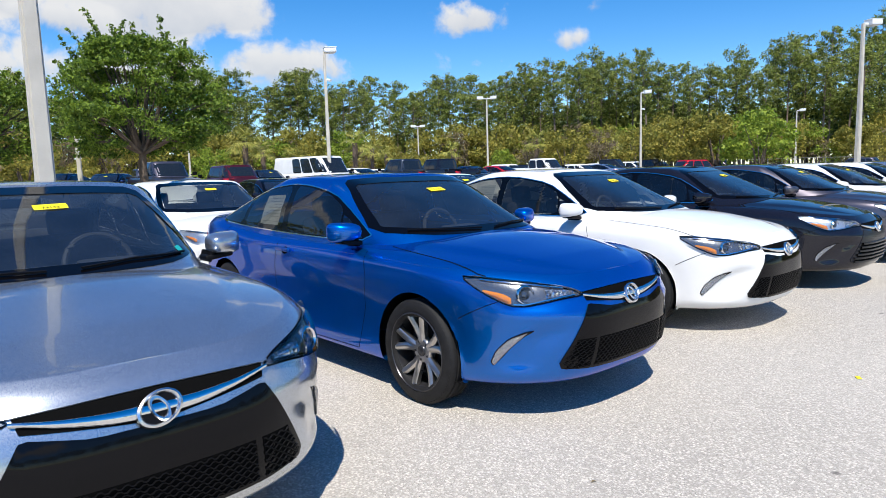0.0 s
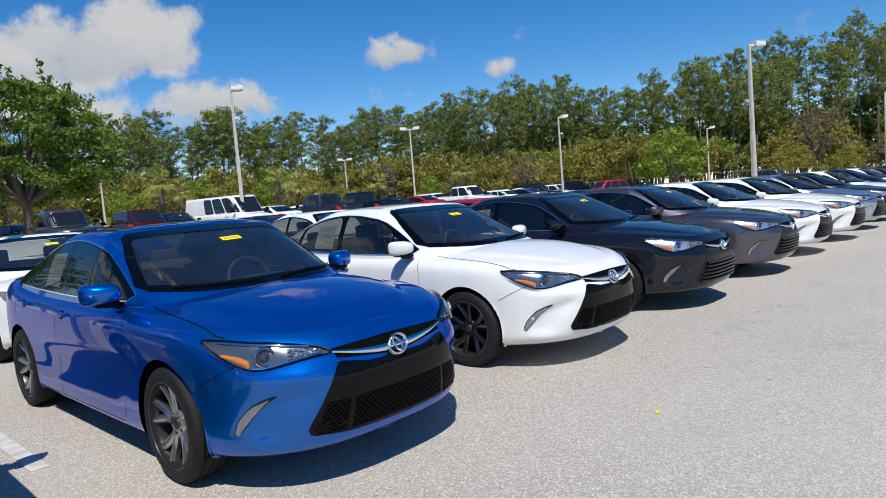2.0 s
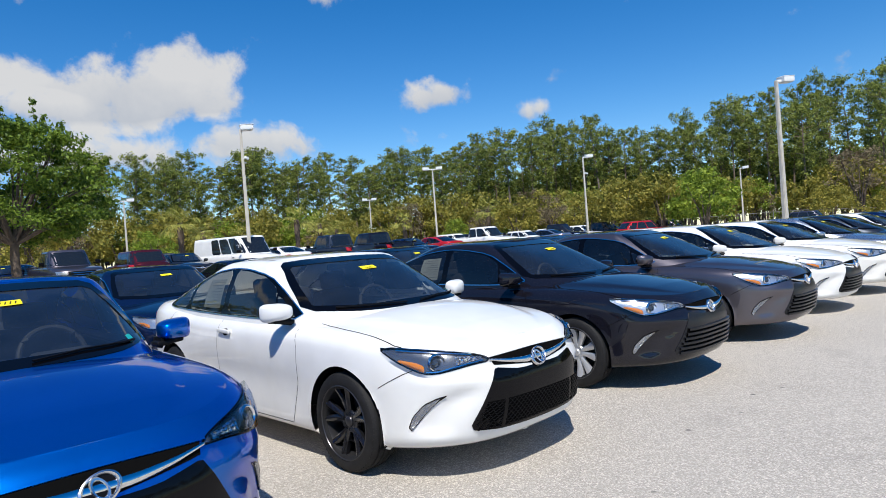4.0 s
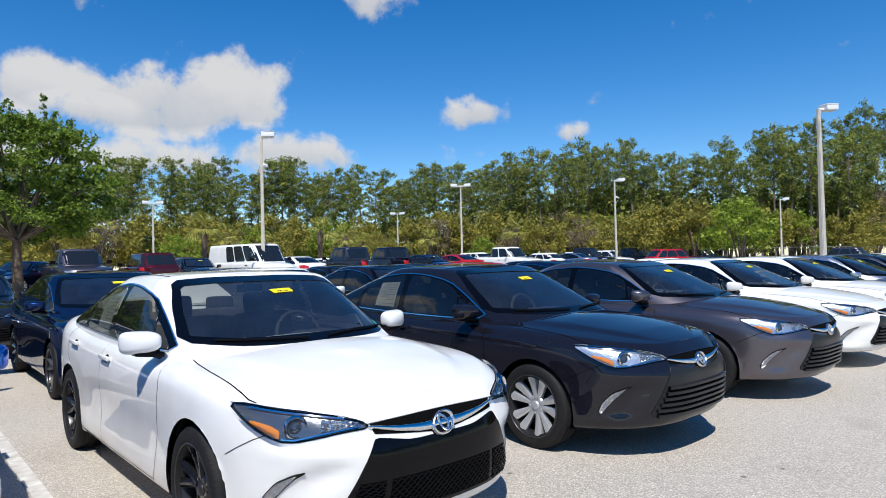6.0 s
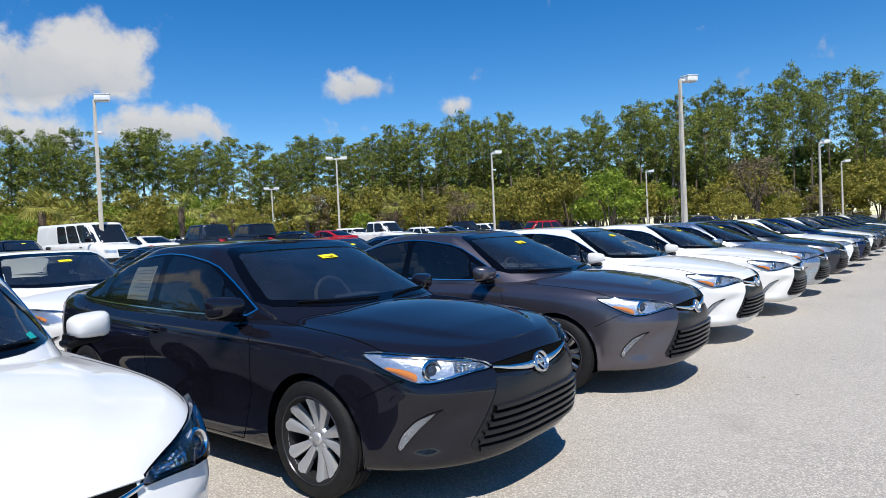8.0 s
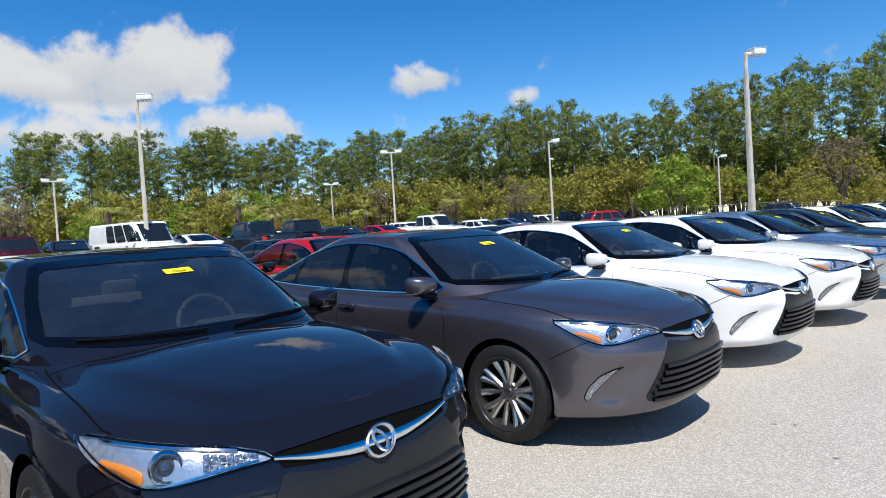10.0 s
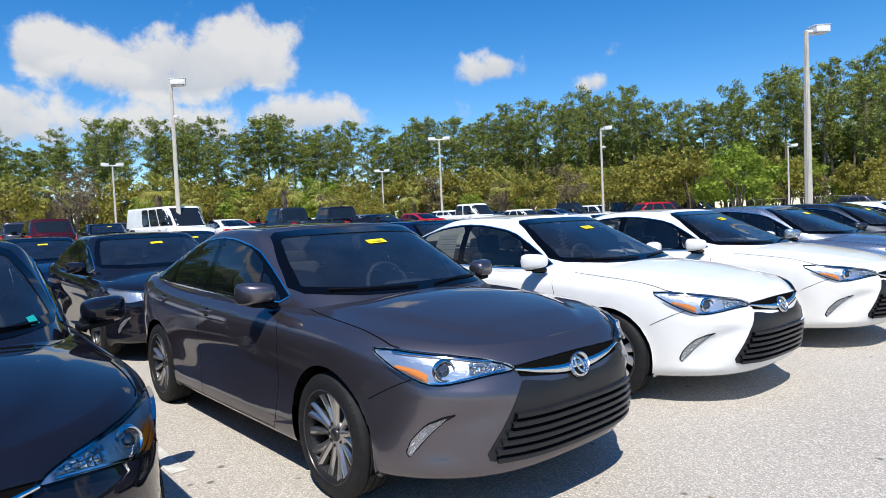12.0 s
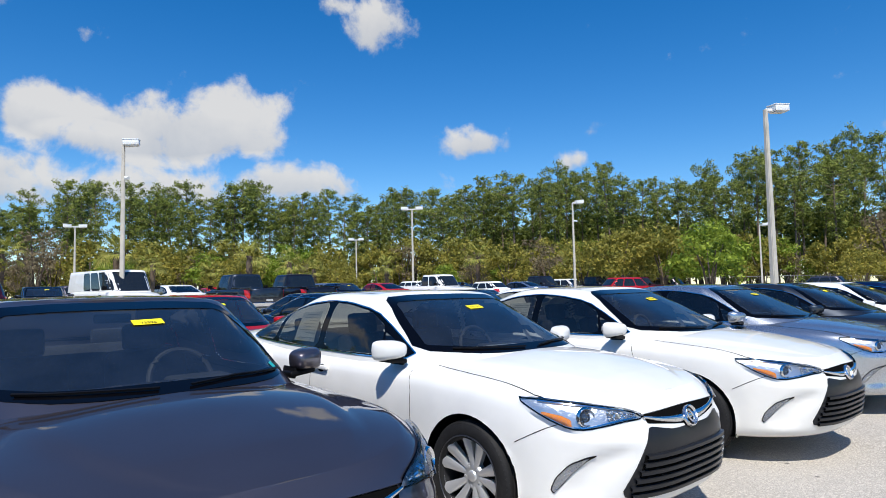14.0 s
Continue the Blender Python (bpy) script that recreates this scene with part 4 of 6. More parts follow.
    # sport nose: gloss panel with honeycomb in three fields
    parts.append(("grille_panel", skin_low.patch("grille_panel", "front", rounded(GRILLE, 0.1, 1), 0.006, 0.035, 0.012), M_BLACKGLOSS, "gloss black nose panel", "sport"))
    comb, fields = [], []
    for z0, z1, lo, hi in ((0.322, 0.490, -1, -0.375), (0.322, 0.490, -0.345, 0.345), (0.322, 0.490, 0.375, 1)):
        def lim(z, lo=lo, hi=hi):
            w = half_width(z) - 0.022
            return max(lo + 0.06 * (z - 0.28) * (1 if lo < 0 else -1) * 2, -w), min(hi + 0.06 * (z - 0.28) * (1 if hi < 0 else -1) * 2, w)
        poly = [(lim(z0)[0], z0), (lim(z0)[1], z0), (lim(z1)[1], z1), (lim(z1)[0], z1)]
        fields.append(poly)
        row = 0
        z = z0 + 0.008
        while z < z1:
            a, b = lim(z)
            n = max(2, int((b - a) / 0.0095))
            pts = [(a + (b - a) * i / n, z + (0.0045 if (i // 2 + row) % 2 else -0.0045)) for i in range(n + 1)]
            comb.append(skin_low.ribbon("c", "front", pts, 0.0045, 0.010, 0.05, height=0.0025))
            row += 1
            z += 0.0165
    # flat black sheets paint the shaded depth behind the honeycomb
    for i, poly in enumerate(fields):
        parts.append(("grille_shade", skin_low.patch("grille_shade", "front", poly, 0.0072, 0.06, 0.0), M_SEAM_SHADE, "", "sport"))
    parts.append(("honeycomb", joined("honeycomb", comb), M_BLACK, "black honeycomb mesh", "sport"))
    # plain nose: grey panel with wide slats
    parts.append(("grille_panel", skin_low.patch("grille_panel", "front", rounded(GRILLE, 0.1, 1), 0.006, 0.035, 0.012), M_GRILLE, "dark grey nose panel", "plain"))
    # a flat black sheet paints the shade between the slats
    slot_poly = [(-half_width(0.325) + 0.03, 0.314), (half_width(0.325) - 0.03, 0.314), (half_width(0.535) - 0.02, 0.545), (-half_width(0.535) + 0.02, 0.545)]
    parts.append(("grille_shade", skin_low.patch("grille_shade", "front", slot_poly, 0.0075, 0.05, 0.0), M_SEAM_SHADE, "", "plain"))
    for k in range(6):
        z = 0.332 + k * 0.040
        w = half_width(z) - 0.028
        pts = [(x, z) for x in np.linspace(-w, w, 24)]
        parts.append(("grille_slat", joined("grille_slat", [skin_low.ribbon("s", "front", pts, 0.027, 0.015, 0.1, height=0.011)]), M_GRILLE, "", "plain"))
    # inside
    bm = box_bm(1.36, 0.42, 0.10, Matrix.Translation((0, 1.66, 0.945)), 0.04, 3)
    box_bm(0.34, 0.22, 0.09, Matrix.Translation((0.36, 1.86, 0.965)), 0.04, 3, bm)
    parts.append(("dashboard", mesh_bm("dashboard", bm), M_DASH, "", None))
    v, f = tube([(0.36 + 0.185 * math.cos(a), 2.13 + 0.06 * math.sin(a), 0.955 + 0.175 * math.sin(a)) for a in np.linspace(0, 2 * math.pi, 33)], [0.017] * 33, 8, False)
    bm2 = box_bm(0.34, 0.03, 0.04, Matrix.Translation((0.36, 2.11, 0.95)), 0.012, 2)
    box_bm(0.13, 0.05, 0.12, Matrix.Translation((0.36, 2.10, 0.93)), 0.03, 2, bm2)
    parts.append(("steering_wheel", joined("steering_wheel", [(v, f), ([w.co.copy() for w in bm2.verts], [[w.index for w in q.verts] for q in bm2.faces])]), M_DASH, "", None))
    for sx in (-0.36, 0.36):
        bm = box_bm(0.50, 0.17, 0.62, Matrix.Translation((sx, 2.72, 0.80)) @ Matrix.Rotation(-0.22, 4, "X"), 0.06, 3)
        box_bm(0.27, 0.10, 0.18, Matrix.Translation((sx, 2.82, 1.185)) @ Matrix.Rotation(-0.15, 4, "X"), 0.045, 3, bm)
        box_bm(0.5, 0.5, 0.16, Matrix.Translation((sx, 2.42, 0.5)), 0.05, 2, bm)
        parts.append(("front_seat", mesh_bm("front_seat", bm), M_SEAT, "", None))
    bm = box_bm(1.24, 0.18, 0.62, Matrix.Translation((0, 3.62, 0.80)) @ Matrix.Rotation(-0.35, 4, "X"), 0.06, 3)
    for sx in (-0.38, 0.38):
        box_bm(0.26, 0.10, 0.15, Matrix.Translation((sx, 3.72, 1.14)), 0.04, 2, bm)
    box_bm(1.3, 0.5, 0.03, Matrix.Translation((0, 3.92, 1.06)), 0.01, 1, bm)
    parts.append(("rear_seat", mesh_bm("rear_seat", bm), M_SEAT, "", None))
    bm = box_bm(1.5, 2.3, 0.02, Matrix.Translation((0, 2.75, 0.36)))
    box_bm(0.02, 2.3, 0.56, Matrix.Translation((0.76, 2.75, 0.63)), 0, 1, bm)
    box_bm(0.02, 2.3, 0.56, Matrix.Translation((-0.76, 2.75, 0.63)), 0, 1, bm)
    box_bm(1.5, 0.02, 0.6, Matrix.Translation((0, 1.6, 0.64)), 0, 1, bm)
    box_bm(1.5, 0.02, 0.66, Matrix.Translation((0, 3.9, 0.68)), 0, 1, bm)
    parts.append(("cabin_lining", mesh_bm("cabin_lining", bm), M_DASH, "", None))
    v = box_bm(0.20, 0.02, 0.055, Matrix.Translation((0, 2.22, 1.335)) @ Matrix.Rotation(0.1, 4, "X"), 0.015, 2)
    parts.append(("rear_view_mirror", mesh_bm("rear_view_mirror", v), M_BLACK, "", None))
    return parts, skin_cab


M_LENSBALL = material("projector_glass", (0.10, 0.115, 0.14), 0.04, 0.6, coat=1.0)
M_LAMPGLASS = material("ribbed_lamp_glass", (0.36, 0.365, 0.38), 0.2, 0.85, bump=1.0, bump_scale=150)
SEDAN, CABIN_SKIN = build_sedan_meshes()
SEDAN_FAR = build_sedan_meshes(False)[0]
TAG = [(0.0, 1.300), (0.165, 1.304), (0.165, 1.329), (0.0, 1.325)]
TAG_MESH = CABIN_SKIN.patch("stock_tag", "front", TAG, 0.006, 0.05, 0.0)
TAG_BARS = joined("tag_writing", [CABIN_SKIN.ribbon("b", "front", [(x + 0.085, 1.308 + 0.03 * x), (x + 0.097, 1.321 + 0.03 * x)], 0.006, 0.008, 0.01) for x in (-0.06, -0.034, -0.008, 0.018, 0.044)], False)
TEAL_MESH = CABIN_SKIN.patch("inspection_tag", "front", [(0.575, 1.045), (0.615, 1.05), (0.60, 1.085), (0.565, 1.08)], 0.005, 0.05, 0.0)
SHEET = CABIN_SKIN.patch("price_sheet", "right", [(2.87, 1.05), (3.19, 1.055), (3.16, 1.29), (2.86, 1.30)], 0.0025, 0.06, 0.0)
SHEET_PRINT = joined("sheet_print", [CABIN_SKIN.ribbon("p", "right", [(2.88, z), (2.88 + w, z)], 0.005, 0.0038, 0.05) for z, w in ((1.27, 0.2), (1.245, 0.24), (1.22, 0.13), (1.195, 0.22), (1.17, 0.17), (1.145, 0.25), (1.12, 0.15), (1.08, 0.26))], False)


def sedan(x, y, color, trim, wheels, label, turn=0.0, tag="", sheet=True, detail=2, group="row of new sedans"):
    """One car of the rows, its nose towards the drive lane."""
    car = new("sedan")
    car.matrix_basis = lot_pose(x, y, turn) if group.startswith("cars") else pose(x, y, lot_rise(y), 0, 0, turn)
    tagged(car, label, "car", group)
    mats = {"paint": PAINTS[color], "frame": M_BLACKGLOSS, "lamp": M_LAMPDARK if trim == "sport" else M_REFLECT}
    far_skip = ("steering_wheel", "panel_seam", "headlight_ring", "tail_light_wing", "rear_seat", "wiper", "projector_collar", "lamp_sill", "handle_cup_shade", "projector_lens", "badge_back", "mirror_glass", "roof_seam", "hood_seam", "headlight_rim", "rear_view_mirror")
    for nm, me, mat, lab, only in (SEDAN if detail == 2 else SEDAN_FAR):
        if only and only != trim or (detail < 2 and nm in far_skip):
            continue
        ob = part(nm, me, mats.get(mat, mat) if isinstance(mat, str) else mat, car, lab)
        if nm in ("windscreen", "rear_screen", "front_window", "rear_window", "quarter_glass", "rear_quarter_glass"):
            ob.visible_shadow = False
    for wx in (-0.80, 0.80):
        for wy in WHEEL_Y:
            add_wheel(car, wx, wy, wheels, detail=detail)
    note = part("stock_tag", TAG_MESH, M_YELLOW, car, "yellow tag taped to the windscreen")
    if tag:
        td = bpy.data.curves.new("tag_number", "FONT")
        td.body, td.size, td.align_x, td.extrude = tag, 0.035, "CENTER", 0.0003
        h, n = CABIN_SKIN.at("front", 0.083, 1.305)
        td.materials.append(M_INK)
        num = new("tag_number", td)
        num.parent = car
        up = Vector((0, 0, 1)) - n * n.z
        up.normalize()
        num.matrix_basis = Matrix.Translation(h + n * 0.0085) @ Matrix((up.cross(n), up, n)).transposed().to_4x4() @ Matrix.Rotation(0.05, 4, "Z")
    elif detail == 2:
        part("tag_writing", TAG_BARS, M_INK, car)
    if detail == 2:
        part("inspection_tag", TEAL_MESH, M_TEAL, car)
    if sheet:
        part("price_sheet", SHEET, M_PAPER, car, "printed price sheet in the rear window")
        if detail == 2:
            part("sheet_print", SHEET_PRINT, M_PAPERINK, car)
    return car


ROW = [
    (0.03, 1.69, "silver", "sport", "sport", "silver sedan with gloss black honeycomb nose on sunny asphalt", "73143", False),
    (2.745, 1.62, "blue", "sport", "sport", "bright metallic blue sedan with black honeycomb nose", "", True),
    (5.41, 1.70, "white", "sport", "black", "white sedan with black wheels and honeycomb nose", "73233", True),
    (8.09, 1.69, "black", "plain", "blade", "glossy black sedan with slatted grey nose and silver wheels", "73439", True),
    (10.80, 1.63, "gray", "plain", "split", "dark grey metallic sedan with slatted nose, split spoke wheels", "73396", False),
    (13.33, 1.68, "white", "plain", "blade", "white sedan with slatted grey nose and silver wheels", "", True),
    (15.9, 1.60, "pearl", "plain", "blade", "pearl white sedan with slatted grey nose panel", "", True),
    (18.55, 1.62, "silver", "plain", "blade", "light silver sedan with slatted grey nose", "", True),
    (21.21, 1.60, "dark", "plain", "blade", "charcoal sedan with slatted nose in the long row", "", True),
    (23.87, 1.63, "white", "plain", "blade", "white sedan with slatted nose, far along the row", "", False),
    (26.53, 1.60, "navy", "plain", "blade", "navy blue sedan parked in the long row", "", False),
    (29.19, 1.62, "white", "plain", "blade", "white sedan far along the parked row", "", False),
    (31.85, 1.58, "gray", "plain", "blade", "grey metallic sedan far along the parked row", "", False),
    (34.51, 1.62, "dark", "sport", "blade", "charcoal sedan far along the parked row", "", False),
    (37.17, 1.60, "navy", "plain", "blade", "dark navy sedan far along the parked row", "", False),
    (39.83, 1.61, "black", "plain", "blade", "black sedan far along the parked row", "", False),
    (42.49, 1.60, "white", "plain", "blade", "white sedan near the end of the row", "", False),
    (45.15, 1.62, "black", "plain", "blade", "black sedan near the end of the row", "", False),
    (47.81, 1.60, "dark", "plain", "blade", "charcoal sedan near the end of the row", "", False),
    (50.47, 1.60, "navy", "plain", "blade", "dark blue sedan near the end of the row", "", False),
]
turns = random.Random(4)
for i, (x, y, color, trim, wheels, label, tag, sheet) in enumerate(ROW):
    sedan(x, y, color, trim, wheels, label, (0, 0, 0, 0.3, 0.8, 0.5, 0.3)[i] if i < 7 else turns.uniform(-0.8, 0.8), tag, sheet, 2 if i < 8 else 1)
for x, color, label in ((3.05, "white", "white sedan parked nose in behind the front row"), (5.7, "navy", "dark blue sedan parked behind the front row"), (8.3, "white", "white sedan parked tight behind the front row"),
                        (10.8, "black", "black sedan parked tight behind the front row"), (13.4, "red", "red sedan parked tight behind the front row"), (16.1, "navy", "dark blue sedan in the second row"), (18.8, "dark", "charcoal sedan in the second row"),
                        (21.5, "white", "white sedan in the second row"), (24.3, "dark", "dark sedan in the second row")):
    sedan(x, 7.0, color, "plain", "sport", label, turns.uniform(-0.6, 0.6), "", False, 1, "second row of sedans")

# ---- other parked vehicles ----
M_DARKGLASS = material("dark_car_glass", (0.012, 0.015, 0.018), 0.05, coat=0.3)
SHAPES = {
    "suv": dict(L=4.65, w=0.93, H=1.70, c=0.24, nose=0.86, hood=1.04, belt=1.06, tail=1.10, cab=(1.30, 2.02, 3.95, 4.50), wheels=(0.92, 3.60), size=1.04),
    "hatch": dict(L=4.3, w=0.88, H=1.50, c=0.19, nose=0.76, hood=0.95, belt=0.98, tail=1.02, cab=(1.15, 1.95, 3.45, 4.15), wheels=(0.86, 3.45), size=0.95),
    "van": dict(L=5.6, w=1.0, H=2.12, c=0.28, nose=0.95, hood=1.15, belt=1.20, tail=1.22, cab=(0.80, 1.55, 5.35, 5.55), wheels=(0.95, 4.30), size=1.06),
    "pickup": dict(L=5.65, w=1.0, H=1.92, c=0.33, nose=1.02, hood=1.17, belt=1.20, tail=1.20, cab=(1.40, 2.05, 3.45, 3.62), wheels=(0.98, 4.55), size=1.15),
}


def vehicle_meshes(kind):
    s = SHAPES[kind]
    L, w, H, c, a, b = s["L"], s["w"], s["H"], s["c"], s["wheels"][0], s["wheels"][1]
    box = 3.4 if kind in ("van", "pickup") else 2.8
    up = lambda f: curve(0, c + (s["nose"] - c) * f, 0.3 * L, c + (s["belt"] - c) * f, 0.8 * L, c + (s["tail"] - c) * f, L, c + (s["tail"] - c) * f)
    lv = [dict(yf=0.14, yr=L - 0.12, w=w * 0.9, n=box, nb=4, z=flat(c)), dict(yf=0.04, yr=L - 0.04, w=w * 0.97, n=box, nb=4, z=flat(c + 0.08)), dict(yf=0.0, yr=L, w=w, n=box, nb=4, z=up(0.45)),
          dict(yf=0.03, yr=L - 0.01, w=w * 1.0, n=box, nb=4, z=up(0.75)), dict(yf=0.08, yr=L - 0.03, w=w * 0.975, n=box, nb=4, z=up(0.93)), dict(yf=0.15, yr=L - 0.06, w=w * 0.91, n=box, nb=4, z=up(1.0))]
    y0, y1, y2, y3 = s["cab"]
    low = shell(lv, curve(0.1, s["nose"] + 0.02, 0.5 * y0, s["nose"] * 0.4 + s["hood"] * 0.6 + 0.03, y0, s["hood"] + 0.02, L, s["tail"] + 0.02), a + 0.05, b + 0.1, na=18, nside=48, rounds=1, under=c)
    mid = lambda p, q, t: p + (q - p) * t
    cabw = w * (0.93 if kind == "van" else 0.90)
    topw = w * (0.84 if kind == "van" else 0.70)
    base = curve(0, s["hood"] - 0.05, y0, s["hood"] - 0.03, 0.5 * L, s["belt"] - 0.03, L, s["tail"] - 0.03)
    gl = []
    for t in (0.0, 0.35, 0.75, 0.93, 1.0):
        gl.append(dict(yf=mid(y0, y1, t), yr=mid(y3, y2, t), w=mid(cabw, topw, t ** 1.3) - (0.06 if t == 1.0 else 0), n=4.5, m=2.0, nb=5, z=(lambda y, t=t: base(y) + (H - 0.03 - base(y)) * t)))
    cab = shell(gl, curve(y1, H - 0.02, 0.5 * (y1 + y2), H, y2, H - 0.015), y1 + 0.25, y2 - 0.25, na=20, nside=24, rounds=1)
    sl, sc = Skin(*low, axis_y=a + 0.3), Skin(*cab, axis_y=y1)
    v2, f2 = carve(low[0], low[1], [(y, WHEEL_Z * s["size"]) for y in s["wheels"]], 0.40 * s["size"], w * 0.6, 0.10)
    out = [("body", mesh_of("body", np.concatenate([v2, cab[0]]), np.concatenate([f2, cab[1] + len(v2)])), "paint", "")]
    house = []
    for wy in s["wheels"]:
        for sx in (-1, 1):
            v, f = lathe([(w * 0.97, 0.402), (0.5, 0.402), (0.48, 0.01)], 28)
            out.append(("wheel_housing", joined("wheel_housing", [([(x * sx, y * s["size"] + wy, max(z * s["size"] + WHEEL_Z * s["size"], c + 0.01)) for x, y, z in v], f)]), M_BLACK, ""))
    zb, zt = s["hood"] + 0.05, H - 0.12
    wb, wt = cabw - 0.12, topw - 0.06
    out.append(("windscreen", sc.patch("windscreen", "front", [(-wb, zb), (wb, zb), (wt, zt), (-wt, zt)], 0.004, 0.12, 0.0), M_DARKGLASS, ""))
    zr = s["tail"] + (0.05 if kind != "pickup" else 0.08)
    out.append(("rear_screen", sc.patch("rear_screen", "rear", [(-wb, zr), (wb, zr), (wt, zt), (-wt, zt)], 0.004, 0.12, 0.0), M_DARKGLASS, ""))
    at = lambda z, f: mid(y0, y1, (z - s["hood"]) / (H - s["hood"])) + f
    lo, hi = s["belt"] + 0.04, H - 0.13
    back = lambda z: mid(y3, y2, (z - s["tail"]) / (H - s["tail"])) - 0.14
    splits = {"van": [0.0, 0.19, 0.40, 0.58], "pickup": [0.0, 0.5, 1.0]}.get(kind, [0.0, 0.36, 0.72, 1.0])
    for way in ("right", "left"):
        fb, ft = at(lo, 0.24), at(hi, 0.22)
        for p, q in zip(splits[:-1], splits[1:]):
            e = 0.035
            quad = [(mid(fb, back(lo), p) + e, lo), (mid(fb, back(lo), q) - e, lo), (mid(ft, back(hi), q) - e, hi), (mid(ft, back(hi), p) + e, hi)]
            out.append(("side_window", sc.patch("side_window", way, rounded(quad, 0.1, 1), 0.004, 0.1, 0.0), M_DARKGLASS, ""))
        sx = -1 if way == "right" else 1
        n0 = s["nose"]
        out.append(("headlight", sl.patch("headlight", "front", [(sx * w * 0.52, n0 - 0.20), (sx * w * 0.86, n0 - 0.19), (sx * w * 0.88, n0 - 0.04), (sx * w * 0.55, n0 - 0.06)], 0.004, 0.06, 0.01), M_REFLECT, "clear headlight"))
        t0 = s["tail"]
        tl = [(sx * w * 0.80, t0 - 0.42), (sx * w * 0.94, t0 - 0.42), (sx * w * 0.93, t0 - 0.06), (sx * w * 0.80, t0 - 0.06)] if kind != "hatch" else [(sx * w * 0.58, t0 - 0.24), (sx * w * 0.9, t0 - 0.22), (sx * w * 0.88, t0 - 0.04), (sx * w * 0.62, t0 - 0.06)]
        out.append(("tail_light", sl.patch("tail_light", "rear", tl, 0.005, 0.06, 0.01), M_REDLAMP, "red tail light"))
        bm = box_bm(0.20, 0.09, 0.16, Matrix.Translation((sx * (cabw + 0.17), at(lo, 0.30), lo + 0.09)), 0.03, 2)
        box_bm(0.14, 0.04, 0.04, Matrix.Translation((sx * (cabw + 0.05), at(lo, 0.30), lo + 0.04)), 0.01, 1, bm)
        out.append(("door_mirror", mesh_bm("door_mirror", bm), M_BLACK, ""))
        for q in splits[1:-1] if kind != "van" else (0.2,):
            yy = mid(fb, back(lo), q)
            h, n = sl.at(way, yy - 0.16, s["belt"] - 0.16)
            out.append(("door_handle", mesh_bm("door_handle", box_bm(0.03, 0.18, 0.03, Matrix.Translation(h + n * 0.015), 0.008, 1)), M_CHROME if kind == "pickup" else M_BLACK, ""))
            out.append(("panel_seam", joined("panel_seam", [sl.ribbon("s", way, [(yy, s["belt"] - 0.04), (yy, c + 0.14)], 0.008, 0.002)], False), M_SEAM_SHADE, ""))
    n0 = s["nose"]
    out.append(("grille", sl.patch("grille", "front", [(-w * 0.48, n0 - 0.36), (w * 0.48, n0 - 0.36), (w * 0.5, n0 - 0.06), (-w * 0.5, n0 - 0.06)], 0.006, 0.08, 0.01), M_BLACK, "dark grille"))
    for k in range(3):
        z = n0 - 0.30 + 0.09 * k
        out.append(("grille_bar", joined("grille_bar", [sl.ribbon("g", "front", [(x, z) for x in np.linspace(-w * 0.46, w * 0.46, 12)], 0.025, 0.014, 0.2, height=0.006)]), M_CHROME if kind in ("van", "pickup") else M_GRILLE, ""))
    lowz = c + 0.17
    out.append(("bumper", joined("bumper", [sl.ribbon("g", "front", [(x, lowz) for x in np.linspace(-w * 0.86, w * 0.86, 24)], 0.20, 0.02, 0.2, height=0.02)]), M_GRILLE, ""))
    out.append(("rear_bumper", joined("rear_bumper", [sl.ribbon("g", "rear", [(x, lowz) for x in np.linspace(-w * 0.86, w * 0.86, 24)], 0.20, 0.02, 0.2, height=0.02)]), M_CHROME if kind == "pickup" else M_GRILLE, ""))
    out.append(("plate", sl.patch("plate", "rear", [(-0.16, c + 0.32), (0.16, c + 0.32), (0.16, c + 0.46), (-0.16, c + 0.46)], 0.006, 0.1, 0.004), M_PAPER, "blank pale plate"))
    if kind == "pickup":
        for sx in (-1, 1):
            out.append(("bed_rail", mesh_bm("bed_rail", box_bm(0.10, L - y3 - 0.15, 0.12, Matrix.Translation((sx * w * 0.86, 0.5 * (L + y3), s["tail"] + 0.02)), 0.03, 2)), "paint", ""))
        out.append(("tailgate", sl.patch("tailgate", "rear", [(-w * 0.76, c + 0.40), (w * 0.76, c + 0.40), (w * 0.76, s["tail"] - 0.05), (-w * 0.76, s["tail"] - 0.05)], 0.008, 0.1, 0.012), "paint", ""))
        out.append(("bed_cover", sl.patch("bed_cover", "top", [(-w * 0.78, y3 + 0.08), (w * 0.78, y3 + 0.08), (w * 0.78, L - 0.14), (-w * 0.78, L - 0.14)], 0.006, 0.15, 0.0), M_BLACK, ""))
    return out


VEHICLES = {k: vehicle_meshes(k) for k in SHAPES}


def vehicle(kind, x, y, color, label, turn=0.0, wheels="blade", name="", category=""):
    """A parked vehicle with its nose at x, y; turned 180 it shows its rear to the front row."""
    car = new(name or {"suv": "suv", "hatch": "hatchback", "van": "van", "pickup": "pickup_truck"}[kind])
    car.matrix_basis = lot_pose(x, y, turn)
    tagged(car, label, category or {"suv": "car", "hatch": "car", "van": "van", "pickup": "truck"}[kind])
    for nm, me, mat, lab in VEHICLES[kind]:
        part(nm, me, PAINTS[color] if mat == "paint" else mat, car, lab)
    s = SHAPES[kind]
    for wx in (-1, 1):
        for wy in s["wheels"]:
            add_wheel(car, wx * (s["w"] - 0.12), wy, wheels, s["size"])
    return car


